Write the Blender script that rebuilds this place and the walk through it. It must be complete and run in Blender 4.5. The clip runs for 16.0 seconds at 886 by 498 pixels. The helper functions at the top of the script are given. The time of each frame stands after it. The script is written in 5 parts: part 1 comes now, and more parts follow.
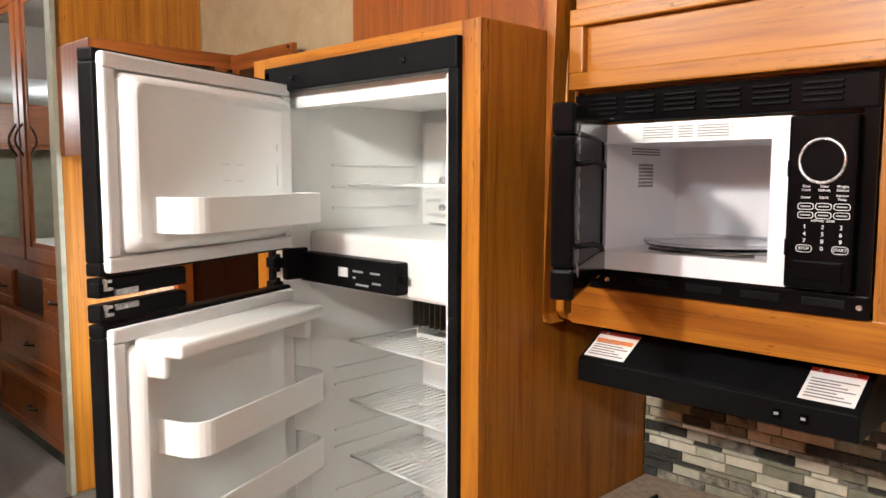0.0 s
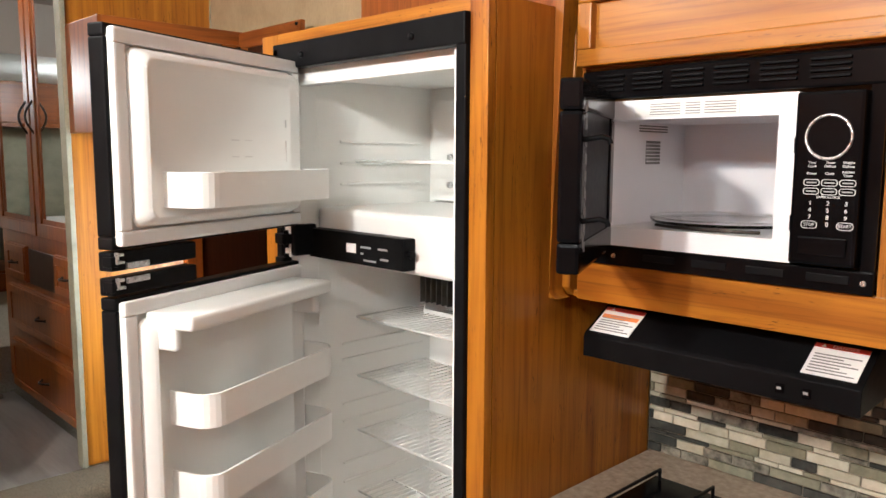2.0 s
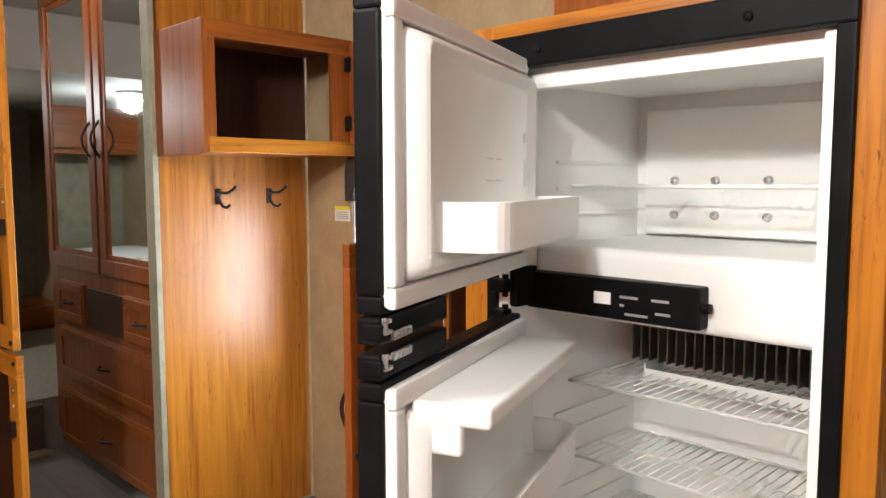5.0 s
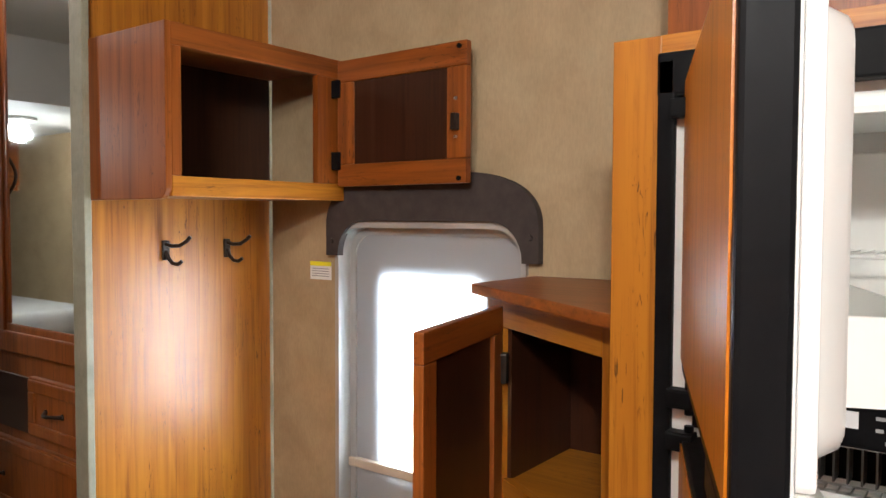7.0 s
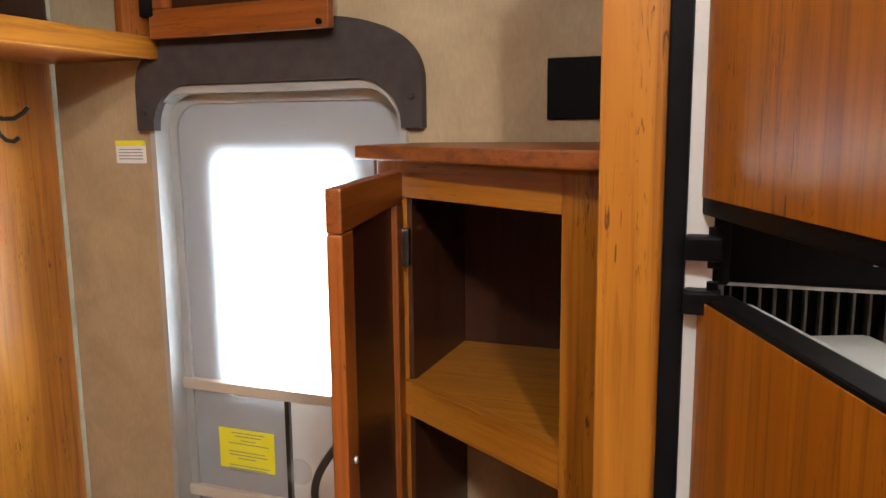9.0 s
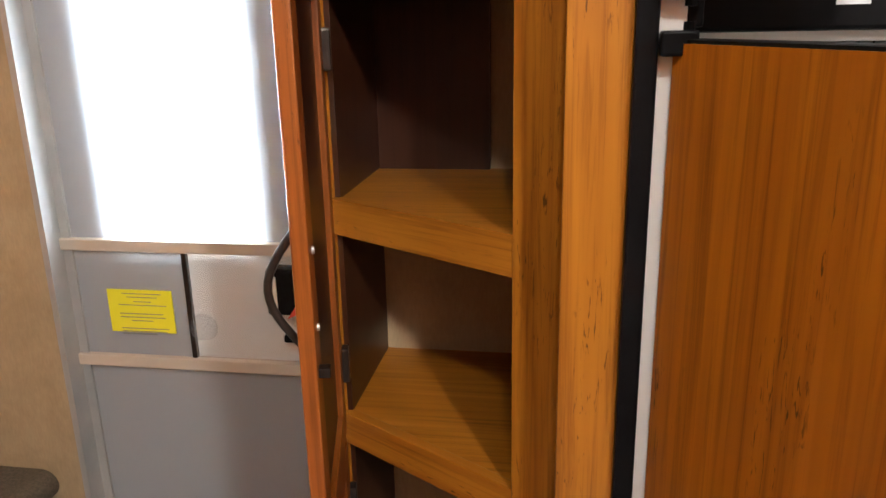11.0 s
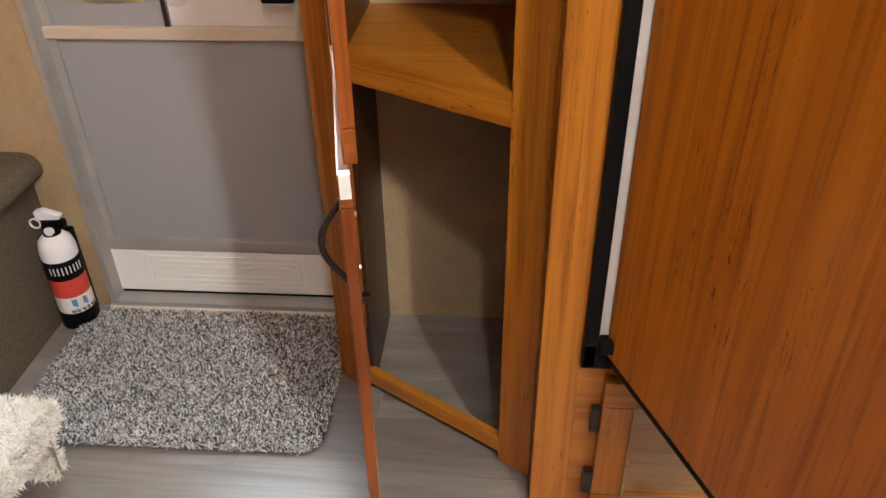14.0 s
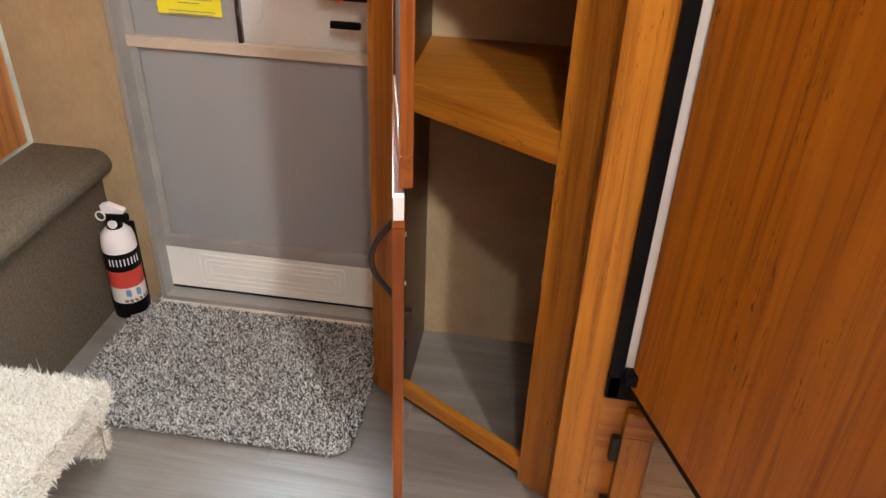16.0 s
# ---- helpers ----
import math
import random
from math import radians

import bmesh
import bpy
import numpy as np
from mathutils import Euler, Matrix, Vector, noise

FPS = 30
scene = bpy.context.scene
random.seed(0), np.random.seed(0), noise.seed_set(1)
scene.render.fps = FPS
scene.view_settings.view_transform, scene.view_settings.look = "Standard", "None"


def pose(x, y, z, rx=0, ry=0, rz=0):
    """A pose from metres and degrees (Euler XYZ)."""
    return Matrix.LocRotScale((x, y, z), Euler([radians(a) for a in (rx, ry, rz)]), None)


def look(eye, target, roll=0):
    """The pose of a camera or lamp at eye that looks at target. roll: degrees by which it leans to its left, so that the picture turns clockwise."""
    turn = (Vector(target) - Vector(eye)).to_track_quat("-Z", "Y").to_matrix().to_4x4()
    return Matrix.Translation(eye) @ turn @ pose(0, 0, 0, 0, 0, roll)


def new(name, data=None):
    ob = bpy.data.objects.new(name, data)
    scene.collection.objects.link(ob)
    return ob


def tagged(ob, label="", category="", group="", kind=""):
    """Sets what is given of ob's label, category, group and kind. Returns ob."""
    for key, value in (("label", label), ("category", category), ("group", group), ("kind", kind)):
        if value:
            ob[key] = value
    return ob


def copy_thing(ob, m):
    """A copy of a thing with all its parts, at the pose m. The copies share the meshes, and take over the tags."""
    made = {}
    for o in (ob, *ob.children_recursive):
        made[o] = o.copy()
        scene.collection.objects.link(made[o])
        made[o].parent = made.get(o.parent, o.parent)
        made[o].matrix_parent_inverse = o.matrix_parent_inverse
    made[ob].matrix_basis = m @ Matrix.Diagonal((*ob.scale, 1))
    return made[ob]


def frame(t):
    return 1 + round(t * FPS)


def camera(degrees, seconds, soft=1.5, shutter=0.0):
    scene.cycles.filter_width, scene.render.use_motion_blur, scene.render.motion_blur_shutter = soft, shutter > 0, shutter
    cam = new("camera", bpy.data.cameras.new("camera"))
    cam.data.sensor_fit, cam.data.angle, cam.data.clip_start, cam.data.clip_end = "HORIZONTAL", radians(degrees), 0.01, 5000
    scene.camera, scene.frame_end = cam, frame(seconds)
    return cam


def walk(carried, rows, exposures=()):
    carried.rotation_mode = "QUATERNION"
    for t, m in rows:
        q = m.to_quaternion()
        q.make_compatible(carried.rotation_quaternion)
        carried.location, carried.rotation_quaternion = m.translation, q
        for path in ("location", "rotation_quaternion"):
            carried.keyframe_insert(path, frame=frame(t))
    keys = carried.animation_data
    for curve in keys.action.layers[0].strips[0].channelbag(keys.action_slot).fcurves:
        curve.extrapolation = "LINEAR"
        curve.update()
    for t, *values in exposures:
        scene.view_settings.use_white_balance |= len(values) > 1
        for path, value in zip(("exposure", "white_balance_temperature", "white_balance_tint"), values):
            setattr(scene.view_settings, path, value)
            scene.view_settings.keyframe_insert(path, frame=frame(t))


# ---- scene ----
cam = camera(60.4, 16.0)
PATH = [
    (0, (0.018, 0.081, 1.647), (-1.4, 1.479, 1.455), 0.1),
    (0.5, (0.05, 0.073, 1.643), (-1.384, 1.452, 1.438), 0.3),
    (1, (0.057, 0.067, 1.64), (-1.376, 1.443, 1.41), 0.2),
    (1.5, (0.052, 0.071, 1.645), (-1.368, 1.458, 1.405), 0.1),
    (2, (0.027, 0.072, 1.639), (-1.399, 1.452, 1.397), 0.3),
    (2.5, (-0.028, 0.062, 1.641), (-1.494, 1.4, 1.391), -0.1),
    (3, (-0.113, 0.051, 1.64), (-1.605, 1.358, 1.385), -0.2),
    (3.5, (-0.234, 0.026, 1.641), (-1.725, 1.335, 1.391), -0.2),
    (4, (-0.362, -0.012, 1.643), (-1.826, 1.334, 1.43), -0.6),
    (4.5, (-0.47, -0.027, 1.635), (-1.902, 1.356, 1.452), -0.7),
    (4.7, (-0.514, -0.023, 1.634), (-1.942, 1.365, 1.454), -0.4),
    (6.8, (-1.099, 0.078, 1.67), (-2.325, 1.656, 1.578), 0.2),
    (7, (-1.156, 0.074, 1.676), (-2.344, 1.68, 1.593), 0.2),
    (7.5, (-1.255, 0.077, 1.671), (-2.363, 1.74, 1.573), -0.2),
    (8, (-1.332, 0.14, 1.628), (-2.329, 1.864, 1.448), -0.4),
    (8.5, (-1.4, 0.209, 1.591), (-2.245, 2.004, 1.335), -0.4),
    (8.7, (-1.425, 0.235, 1.581), (-2.208, 2.054, 1.302), -0.5),
    (10.8, (-1.576, 0.247, 1.435), (-1.92, 2.146, 0.91), -0.9),
    (11, (-1.583, 0.232, 1.419), (-1.898, 2.123, 0.848), -1.2),
    (11.5, (-1.599, 0.201, 1.386), (-1.859, 2.066, 0.711), -1.8),
    (12, (-1.618, 0.179, 1.354), (-1.83, 2.02, 0.603), -1.8),
    (12.5, (-1.643, 0.145, 1.321), (-1.811, 1.964, 0.508), -1.2),
    (13, (-1.658, 0.107, 1.293), (-1.8, 1.877, 0.373), -1.5),
    (13.5, (-1.659, 0.094, 1.264), (-1.795, 1.796, 0.223), -2.1),
    (14, (-1.67, 0.089, 1.229), (-1.8, 1.746, 0.115), -0.9),
    (14.5, (-1.679, 0.082, 1.207), (-1.818, 1.699, 0.037), 0.5),
    (15, (-1.693, 0.058, 1.211), (-1.864, 1.658, 0.024), 1.7),
    (15.5, (-1.691, 0.038, 1.239), (-1.888, 1.666, 0.094), 2.1),
    (16, (-1.679, 0.028, 1.275), (-1.898, 1.702, 0.204), 2.3),
]
walk(cam, [(t, look(eye, target, roll)) for t, eye, target, roll in PATH], [(0, 0.22), (3.5, 0.2), (7, -0.3), (8.5, -0.2), (11, 0.08), (12.5, 0.18), (14, 0.33), (15, 0.38), (16, 0.4)])

# ---- world and lights ----
world = bpy.data.worlds.new("world")
scene.world = world
world.use_nodes = True
_wn = world.node_tree.nodes
_sky = _wn.new("ShaderNodeTexSky")
_sky.sky_type = "NISHITA"
_sky.sun_disc = False
_sky.sun_elevation, _sky.sun_rotation = radians(40), radians(20)
_wn["Background"].inputs["Strength"].default_value = 0.12
world.node_tree.links.new(_sky.outputs["Color"], _wn["Background"].inputs["Color"])

CEIL = 2.46
# Main-room lamps are unseen and placed to suit the shading.
LAMPS = [(-0.65, -0.9), (0.85, -0.65), (-1.5, -0.25), (-0.3, -1.25), (-3.6, 0.78), (-5.2, 0.3)]
POWER = [134, 34, 47, 46, 5, 26]
# The fourth lamp is added, its cool tint standing in for daylight behind the camera.
TINT = [(1.0, 0.97, 0.925), (1.0, 0.97, 0.925), (1.0, 0.97, 0.925), (0.84, 0.94, 1.0), (1.0, 0.97, 0.925), (0.9, 0.97, 1.0)]


# daylight through the entry door's window
_dl = bpy.data.lights.new("window_light", "AREA")
_dl.shape, _dl.size, _dl.size_y, _dl.energy, _dl.color = "RECTANGLE", 0.31, 0.52, 168, (0.74, 0.89, 1.0)
_dl.spread = radians(152)
new("window_light", _dl).matrix_world = pose(-2.368, 1.668, 1.243, -90)


# ---- materials ----
def material(name, rough=0.5, metal=0.0, color=(0.5, 0.5, 0.5)):
    m = bpy.data.materials.new(name)
    m.use_nodes = True
    b = m.node_tree.nodes["Principled BSDF"]
    b.inputs["Roughness"].default_value = rough
    b.inputs["Metallic"].default_value = metal
    b.inputs["Base Color"].default_value = (*color, 1)
    return m, m.node_tree.nodes, m.node_tree.links, b


def ramp(nodes, stops):
    r = nodes.new("ShaderNodeValToRGB")
    e = r.color_ramp.elements
    while len(e) < len(stops):
        e.new(0.5)
    for el, (p, c) in zip(e, stops):
        el.position, el.color = p, (*c, 1)
    return r


def coords(nodes, links, scale, shift=True):
    """Object coordinates, scaled, with a random shift for each object."""
    tc = nodes.new("ShaderNodeTexCoord")
    mp = nodes.new("ShaderNodeMapping")
    mp.inputs["Scale"].default_value = scale
    if shift:
        oi = nodes.new("ShaderNodeObjectInfo")
        mul = nodes.new("ShaderNodeMath")
        mul.operation = "MULTIPLY"
        mul.inputs[1].default_value = 37.0
        add = nodes.new("ShaderNodeVectorMath")
        add.operation = "ADD"
        links.new(oi.outputs["Random"], mul.inputs[0])
        links.new(tc.outputs["Object"], add.inputs[0])
        links.new(mul.outputs[0], add.inputs[1])
        links.new(add.outputs[0], mp.inputs["Vector"])
    else:
        links.new(tc.outputs["Object"], mp.inputs["Vector"])
    return mp


def noise_tex(nodes, links, mp, scale, detail=4, rough=0.55, distort=0.0):
    n = nodes.new("ShaderNodeTexNoise")
    n.inputs["Scale"].default_value = scale
    n.inputs["Detail"].default_value = detail
    n.inputs["Roughness"].default_value = rough
    n.inputs["Distortion"].default_value = distort
    links.new(mp.outputs[0], n.inputs["Vector"])
    return n


def mix(nodes, links, a, b, fac, mode="MIX"):
    m = nodes.new("ShaderNodeMix")
    m.data_type, m.blend_type = "RGBA", mode
    for sock, v in ((m.inputs[0], fac), (m.inputs[6], a), (m.inputs[7], b)):
        if isinstance(v, (int, float)):
            sock.default_value = v
        elif isinstance(v, tuple):
            sock.default_value = (*v, 1)
        else:
            links.new(v, sock)
    return m.outputs[2]


def bump(nodes, links, height, b, strength=0.2, dist=0.002):
    bp = nodes.new("ShaderNodeBump")
    bp.inputs["Strength"].default_value = strength
    bp.inputs["Distance"].default_value = dist
    links.new(height, bp.inputs["Height"])
    links.new(bp.outputs[0], b.inputs["Normal"])


def wood(name, axis, light, mid, dark, rough=0.35, knots=0.9):
    """Printed cherry laminate with grain along one axis: broad boards of colour, soft streaks and short dark flecks."""
    m, n, l, b = material(name, rough)
    b.inputs["Specular IOR Level"].default_value = 0.38

    half = tuple((u + v) / 2 for u, v in zip(light, mid))

    def along(across, length):
        s = [across] * 3
        s[axis] = length
        return coords(n, l, s)
    a = noise_tex(n, l, along(7.0, 0.45), 1.0, 3, 0.5, 2.2)
    ra = ramp(n, [(0.28, mid), (0.46, light), (0.58, half), (0.76, light)])
    l.new(a.outputs[0], ra.inputs[0])
    f = noise_tex(n, l, along(85.0, 2.2), 1.0, 5, 0.7, 0.6)
    rf = ramp(n, [(0.28, (0.42, 0.33, 0.25)), (0.5, (0.95, 0.95, 0.94)), (0.68, (1.0, 1.0, 1.0))])
    l.new(f.outputs[0], rf.inputs[0])
    c = mix(n, l, ra.outputs[0], rf.outputs[0], 0.85, "MULTIPLY")
    s = noise_tex(n, l, along(24.0, 0.35), 1.0, 1, 0.4, 0.3)
    rs = ramp(n, [(0.68, (0, 0, 0)), (0.73, (0.45, 0.45, 0.45))])
    l.new(s.outputs[0], rs.inputs[0])
    pale = tuple(min(1.0, v * 1.22 + 0.012) for v in light)
    c = mix(n, l, c, pale, rs.outputs[0])
    k = noise_tex(n, l, along(190.0, 26.0), 1.0, 3, 0.55, 1.4)
    rk = ramp(n, [(0.60, (0, 0, 0)), (0.69, (0.9, 0.9, 0.9))])
    l.new(k.outputs[0], rk.inputs[0])
    q = noise_tex(n, l, along(16.0, 4.0), 1.0, 1, 0.4)
    rq = ramp(n, [(0.50, (0, 0, 0)), (0.60, (1, 1, 1))])
    l.new(q.outputs[0], rq.inputs[0])
    mk = n.new("ShaderNodeMath")
    mk.operation = "MULTIPLY"
    l.new(rk.outputs[0], mk.inputs[0])
    l.new(rq.outputs[0], mk.inputs[1])
    mm = n.new("ShaderNodeMath")
    mm.operation = "MULTIPLY"
    mm.inputs[1].default_value = knots
    l.new(mk.outputs[0], mm.inputs[0])
    l.new(mix(n, l, c, dark, mm.outputs[0]), b.inputs["Base Color"])
    bump(n, l, f.outputs[0], b, 0.05, 0.001)
    return m


AMBER = ((0.41, 0.150, 0.014), (0.25, 0.072, 0.006), (0.04, 0.011, 0.004))
CHERRY = ((0.27, 0.073, 0.011), (0.16, 0.038, 0.006), (0.03, 0.008, 0.003))
RUSSET = ((0.50, 0.155, 0.0085), (0.31, 0.078, 0.0045), (0.03, 0.008, 0.003))
wood_z = wood("cherry_laminate_upright", 2, *AMBER)
wood_x = wood("cherry_laminate_level", 0, *AMBER)
wood_y = wood("cherry_laminate_across", 1, *AMBER)
red_z = wood("stained_cherry_upright", 2, *CHERRY)
red_x = wood("stained_cherry_level", 0, *CHERRY)
front_z = wood("russet_door_front", 2, *RUSSET)
red_y = wood("stained_cherry_across", 1, *CHERRY)
# Dark brown laminate, its colour deepened to hold the shade inside the cabinets.
dark_z = wood("shade_deepened_brown_laminate", 2, (0.042, 0.013, 0.005), (0.026, 0.008, 0.0035), (0.010, 0.004, 0.002), 0.36, 0.5)


def mottled(name, c1, c2, scale, rough=0.5, metal=0.0, strength=0.15, dist=0.001, fine=8.0):
    m, n, l, b = material(name, rough, metal)
    mp = coords(n, l, (1, 1, 1))
    a = noise_tex(n, l, mp, scale, 5, 0.6)
    r = ramp(n, [(0.3, c1), (0.7, c2)])
    l.new(a.outputs[0], r.inputs[0])
    l.new(r.outputs[0], b.inputs["Base Color"])
    f = noise_tex(n, l, mp, scale * fine, 3, 0.6)
    bump(n, l, f.outputs[0], b, strength, dist)
    rr = n.new("ShaderNodeMapRange")
    rr.inputs[3].default_value, rr.inputs[4].default_value = rough * 0.85, min(1, rough * 1.15)
    l.new(f.outputs[0], rr.inputs[0])
    l.new(rr.outputs[0], b.inputs["Roughness"])
    return m


plastic = mottled("white_plastic", (0.83, 0.84, 0.81), (0.86, 0.87, 0.84), 6, 0.32, 0, 0.03)
gasket = mottled("white_rubber_gasket", (0.70, 0.70, 0.68), (0.76, 0.76, 0.74), 9, 0.5)
enamel = mottled("white_oven_enamel", (0.85, 0.84, 0.87), (0.88, 0.87, 0.89), 5, 0.3, 0, 0.03)
black = mottled("black_plastic", (0.0035, 0.0035, 0.004), (0.007, 0.007, 0.0075), 14, 0.42, 0, 0.1)
gloss = mottled("gloss_black_plastic", (0.002, 0.002, 0.0025), (0.004, 0.004, 0.0045), 8, 0.16, 0, 0.02)
hood_paint = mottled("black_painted_steel", (0.003, 0.003, 0.0035), (0.006, 0.006, 0.0065), 10, 0.36, 0, 0.15)
for _m, _s in ((black, 0.06), (hood_paint, 0.08), (gloss, 0.08)):
    _m.node_tree.nodes["Principled BSDF"].inputs["Specular IOR Level"].default_value = _s
bronze = mottled("oiled_bronze", (0.03, 0.022, 0.018), (0.05, 0.038, 0.03), 40, 0.35, 0.7)
steel = mottled("bright_steel", (0.62, 0.62, 0.62), (0.72, 0.72, 0.72), 30, 0.28, 0.9)
alu = mottled("painted_aluminium", (0.36, 0.355, 0.34), (0.46, 0.45, 0.43), 8, 0.42, 0.35)
alu_warm = mottled("tan_aluminium_bar", (0.55, 0.47, 0.38), (0.62, 0.54, 0.44), 8, 0.45, 0.2)
white_panel = mottled("white_door_panel", (0.70, 0.69, 0.67), (0.78, 0.77, 0.75), 4, 0.45)
valance = mottled("dark_brown_fabric", (0.030, 0.021, 0.019), (0.048, 0.036, 0.032), 30, 0.85, 0, 0.5)
ceiling_paint = mottled("white_ceiling_vinyl", (0.68, 0.68, 0.66), (0.74, 0.74, 0.72), 3, 0.7)
paper = mottled("white_paper_label", (0.74, 0.73, 0.70), (0.80, 0.79, 0.77), 20, 0.6)
ink = material("grey_print", 0.6, 0, (0.22, 0.21, 0.20))[0]
red_ink = material("red_print", 0.5, 0, (0.60, 0.06, 0.04))[0]
blue_ink = material("pale_blue_print", 0.5, 0, (0.16, 0.34, 0.62))[0]
orange_ink = material("orange_print", 0.5, 0, (0.75, 0.22, 0.05))[0]
yellow = mottled("yellow_sticker", (0.78, 0.72, 0.02), (0.82, 0.76, 0.04), 10, 0.45)
# Cherry greyed and paled: the floor's sheen on the access door, as colour.
sheen_pale = wood("cherry_panel_with_floor_sheen", 0, (0.36, 0.22, 0.10), (0.28, 0.16, 0.07), (0.1, 0.05, 0.02), 0.3, 0.4)
threshold_mat = mottled("pale_aluminium_threshold", (0.66, 0.62, 0.55), (0.74, 0.70, 0.62), 8, 0.42, 0.1)
white_ink = material("white_print", 0.5, 0, (0.8, 0.8, 0.8))[0]
grey_ink = material("pale_grey_print", 0.5, 0, (0.35, 0.35, 0.35))[0]
mirror = material("mirror_glass", 0.03, 1.0, (0.86, 0.87, 0.85))[0]
glass, _n, _l, _b = material("clear_glass", 0.04, 0, (0.95, 0.97, 0.97))
_b.inputs["Transmission Weight"].default_value = 1.0


def wall_vinyl(name, c1, c2, c3):
    """Beige wall vinyl with a woven, blotchy print."""
    m, n, l, b = material(name, 0.62)
    mp = coords(n, l, (1, 1, 1), False)
    a = noise_tex(n, l, mp, 7, 6, 0.65, 0.4)
    r = ramp(n, [(0.3, c1), (0.5, c2), (0.75, c3)])
    l.new(a.outputs[0], r.inputs[0])
    w = noise_tex(n, l, coords(n, l, (240, 240, 60), False), 1.0, 2, 0.5)
    rw = ramp(n, [(0.3, (0.88, 0.88, 0.88)), (0.7, (1, 1, 1))])
    l.new(w.outputs[0], rw.inputs[0])
    l.new(mix(n, l, r.outputs[0], rw.outputs[0], 1.0, "MULTIPLY"), b.inputs["Base Color"])
    bump(n, l, w.outputs[0], b, 0.15, 0.001)
    return m


vinyl = wall_vinyl("beige_wall_vinyl", (0.34, 0.245, 0.135), (0.40, 0.295, 0.17), (0.45, 0.34, 0.20))
vinyl_green = wall_vinyl("sage_wall_vinyl", (0.20, 0.19, 0.13), (0.27, 0.255, 0.18), (0.33, 0.31, 0.23))


def plank_vinyl():
    m, n, l, b = material("grey_brown_plank_vinyl", 0.34)
    b.inputs["Coat Weight"].default_value = 1.0
    b.inputs["Coat Roughness"].default_value = 0.36
    a = noise_tex(n, l, coords(n, l, (1.2, 8, 8)), 1.0, 4, 0.55, 1.2)
    r = ramp(n, [(0.25, (0.10, 0.08, 0.066)), (0.46, (0.20, 0.172, 0.15)), (0.62, (0.26, 0.235, 0.215)), (0.82, (0.15, 0.122, 0.10))])
    l.new(a.outputs[0], r.inputs[0])
    f = noise_tex(n, l, coords(n, l, (5, 160, 160)), 1.0, 4, 0.6)
    rf = ramp(n, [(0.35, (0.80, 0.79, 0.78)), (0.62, (1, 1, 1))])
    l.new(f.outputs[0], rf.inputs[0])
    l.new(mix(n, l, r.outputs[0], rf.outputs[0], 0.8, "MULTIPLY"), b.inputs["Base Color"])
    bump(n, l, f.outputs[0], b, 0.12, 0.001)
    return m


plank_mat = plank_vinyl()
carpet_mat = mottled("taupe_carpet", (0.07, 0.052, 0.03), (0.15, 0.115, 0.075), 160, 0.95, 0, 1.0, 0.004, 3)
bed_carpet = mottled("grey_beige_carpet", (0.22, 0.19, 0.15), (0.36, 0.32, 0.26), 120, 0.95, 0, 1.0, 0.004, 3)


def tuft_mat(name, stops):
    m, n, l, b = material(name, 0.9)
    g = n.new("ShaderNodeNewGeometry")
    r = ramp(n, stops)
    l.new(g.outputs["Random Per Island"], r.inputs[0])
    l.new(r.outputs[0], b.inputs["Base Color"])
    return m


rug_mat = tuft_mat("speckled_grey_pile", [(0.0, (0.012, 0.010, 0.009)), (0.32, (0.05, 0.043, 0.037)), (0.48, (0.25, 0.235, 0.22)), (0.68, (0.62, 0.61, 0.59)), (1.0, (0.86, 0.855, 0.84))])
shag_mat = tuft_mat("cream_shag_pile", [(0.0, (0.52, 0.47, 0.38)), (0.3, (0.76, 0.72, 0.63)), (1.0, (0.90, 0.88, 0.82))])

screen, _n, _l, _b = material("grey_insect_screen", 0.6, 0, (0.55, 0.55, 0.56))
_tr = _n.new("ShaderNodeBsdfTransparent")
_ms = _n.new("ShaderNodeMixShader")
_ms.inputs[0].default_value = 0.70
_tl = _n.new("ShaderNodeBsdfTranslucent")
_tl.inputs[0].default_value = (0.42, 0.44, 0.46, 1)
_mt = _n.new("ShaderNodeMixShader")
_mt.inputs[0].default_value = 0.35
_l.new(_b.outputs[0], _mt.inputs[1])
_l.new(_tl.outputs[0], _mt.inputs[2])
_l.new(_tr.outputs[0], _ms.inputs[1])
_l.new(_mt.outputs[0], _ms.inputs[2])
_l.new(_ms.outputs[0], _n["Material Output"].inputs["Surface"])
film, _n, _l, _b = material("clear_plastic_slider", 0.15, 0, (0.8, 0.8, 0.8))
_tr = _n.new("ShaderNodeBsdfTransparent")
_ms = _n.new("ShaderNodeMixShader")
_ms.inputs[0].default_value = 0.12
_l.new(_tr.outputs[0], _ms.inputs[1])
_l.new(_b.outputs[0], _ms.inputs[2])
_l.new(_ms.outputs[0], _n["Material Output"].inputs["Surface"])


def glow(name, color, strength):
    m = bpy.data.materials.new(name)
    m.use_nodes = True
    n = m.node_tree.nodes
    e = n.new("ShaderNodeEmission")
    e.inputs[0].default_value, e.inputs[1].default_value = (*color, 1), strength
    m.node_tree.links.new(e.outputs[0], n["Material Output"].inputs[0])
    return m


day_glow = glow("bright_overcast_daylight", (0.86, 0.95, 1.0), 26.0)
lamp_glow = glow("warm_led_diffuser", (1.0, 0.92, 0.80), 6.0)


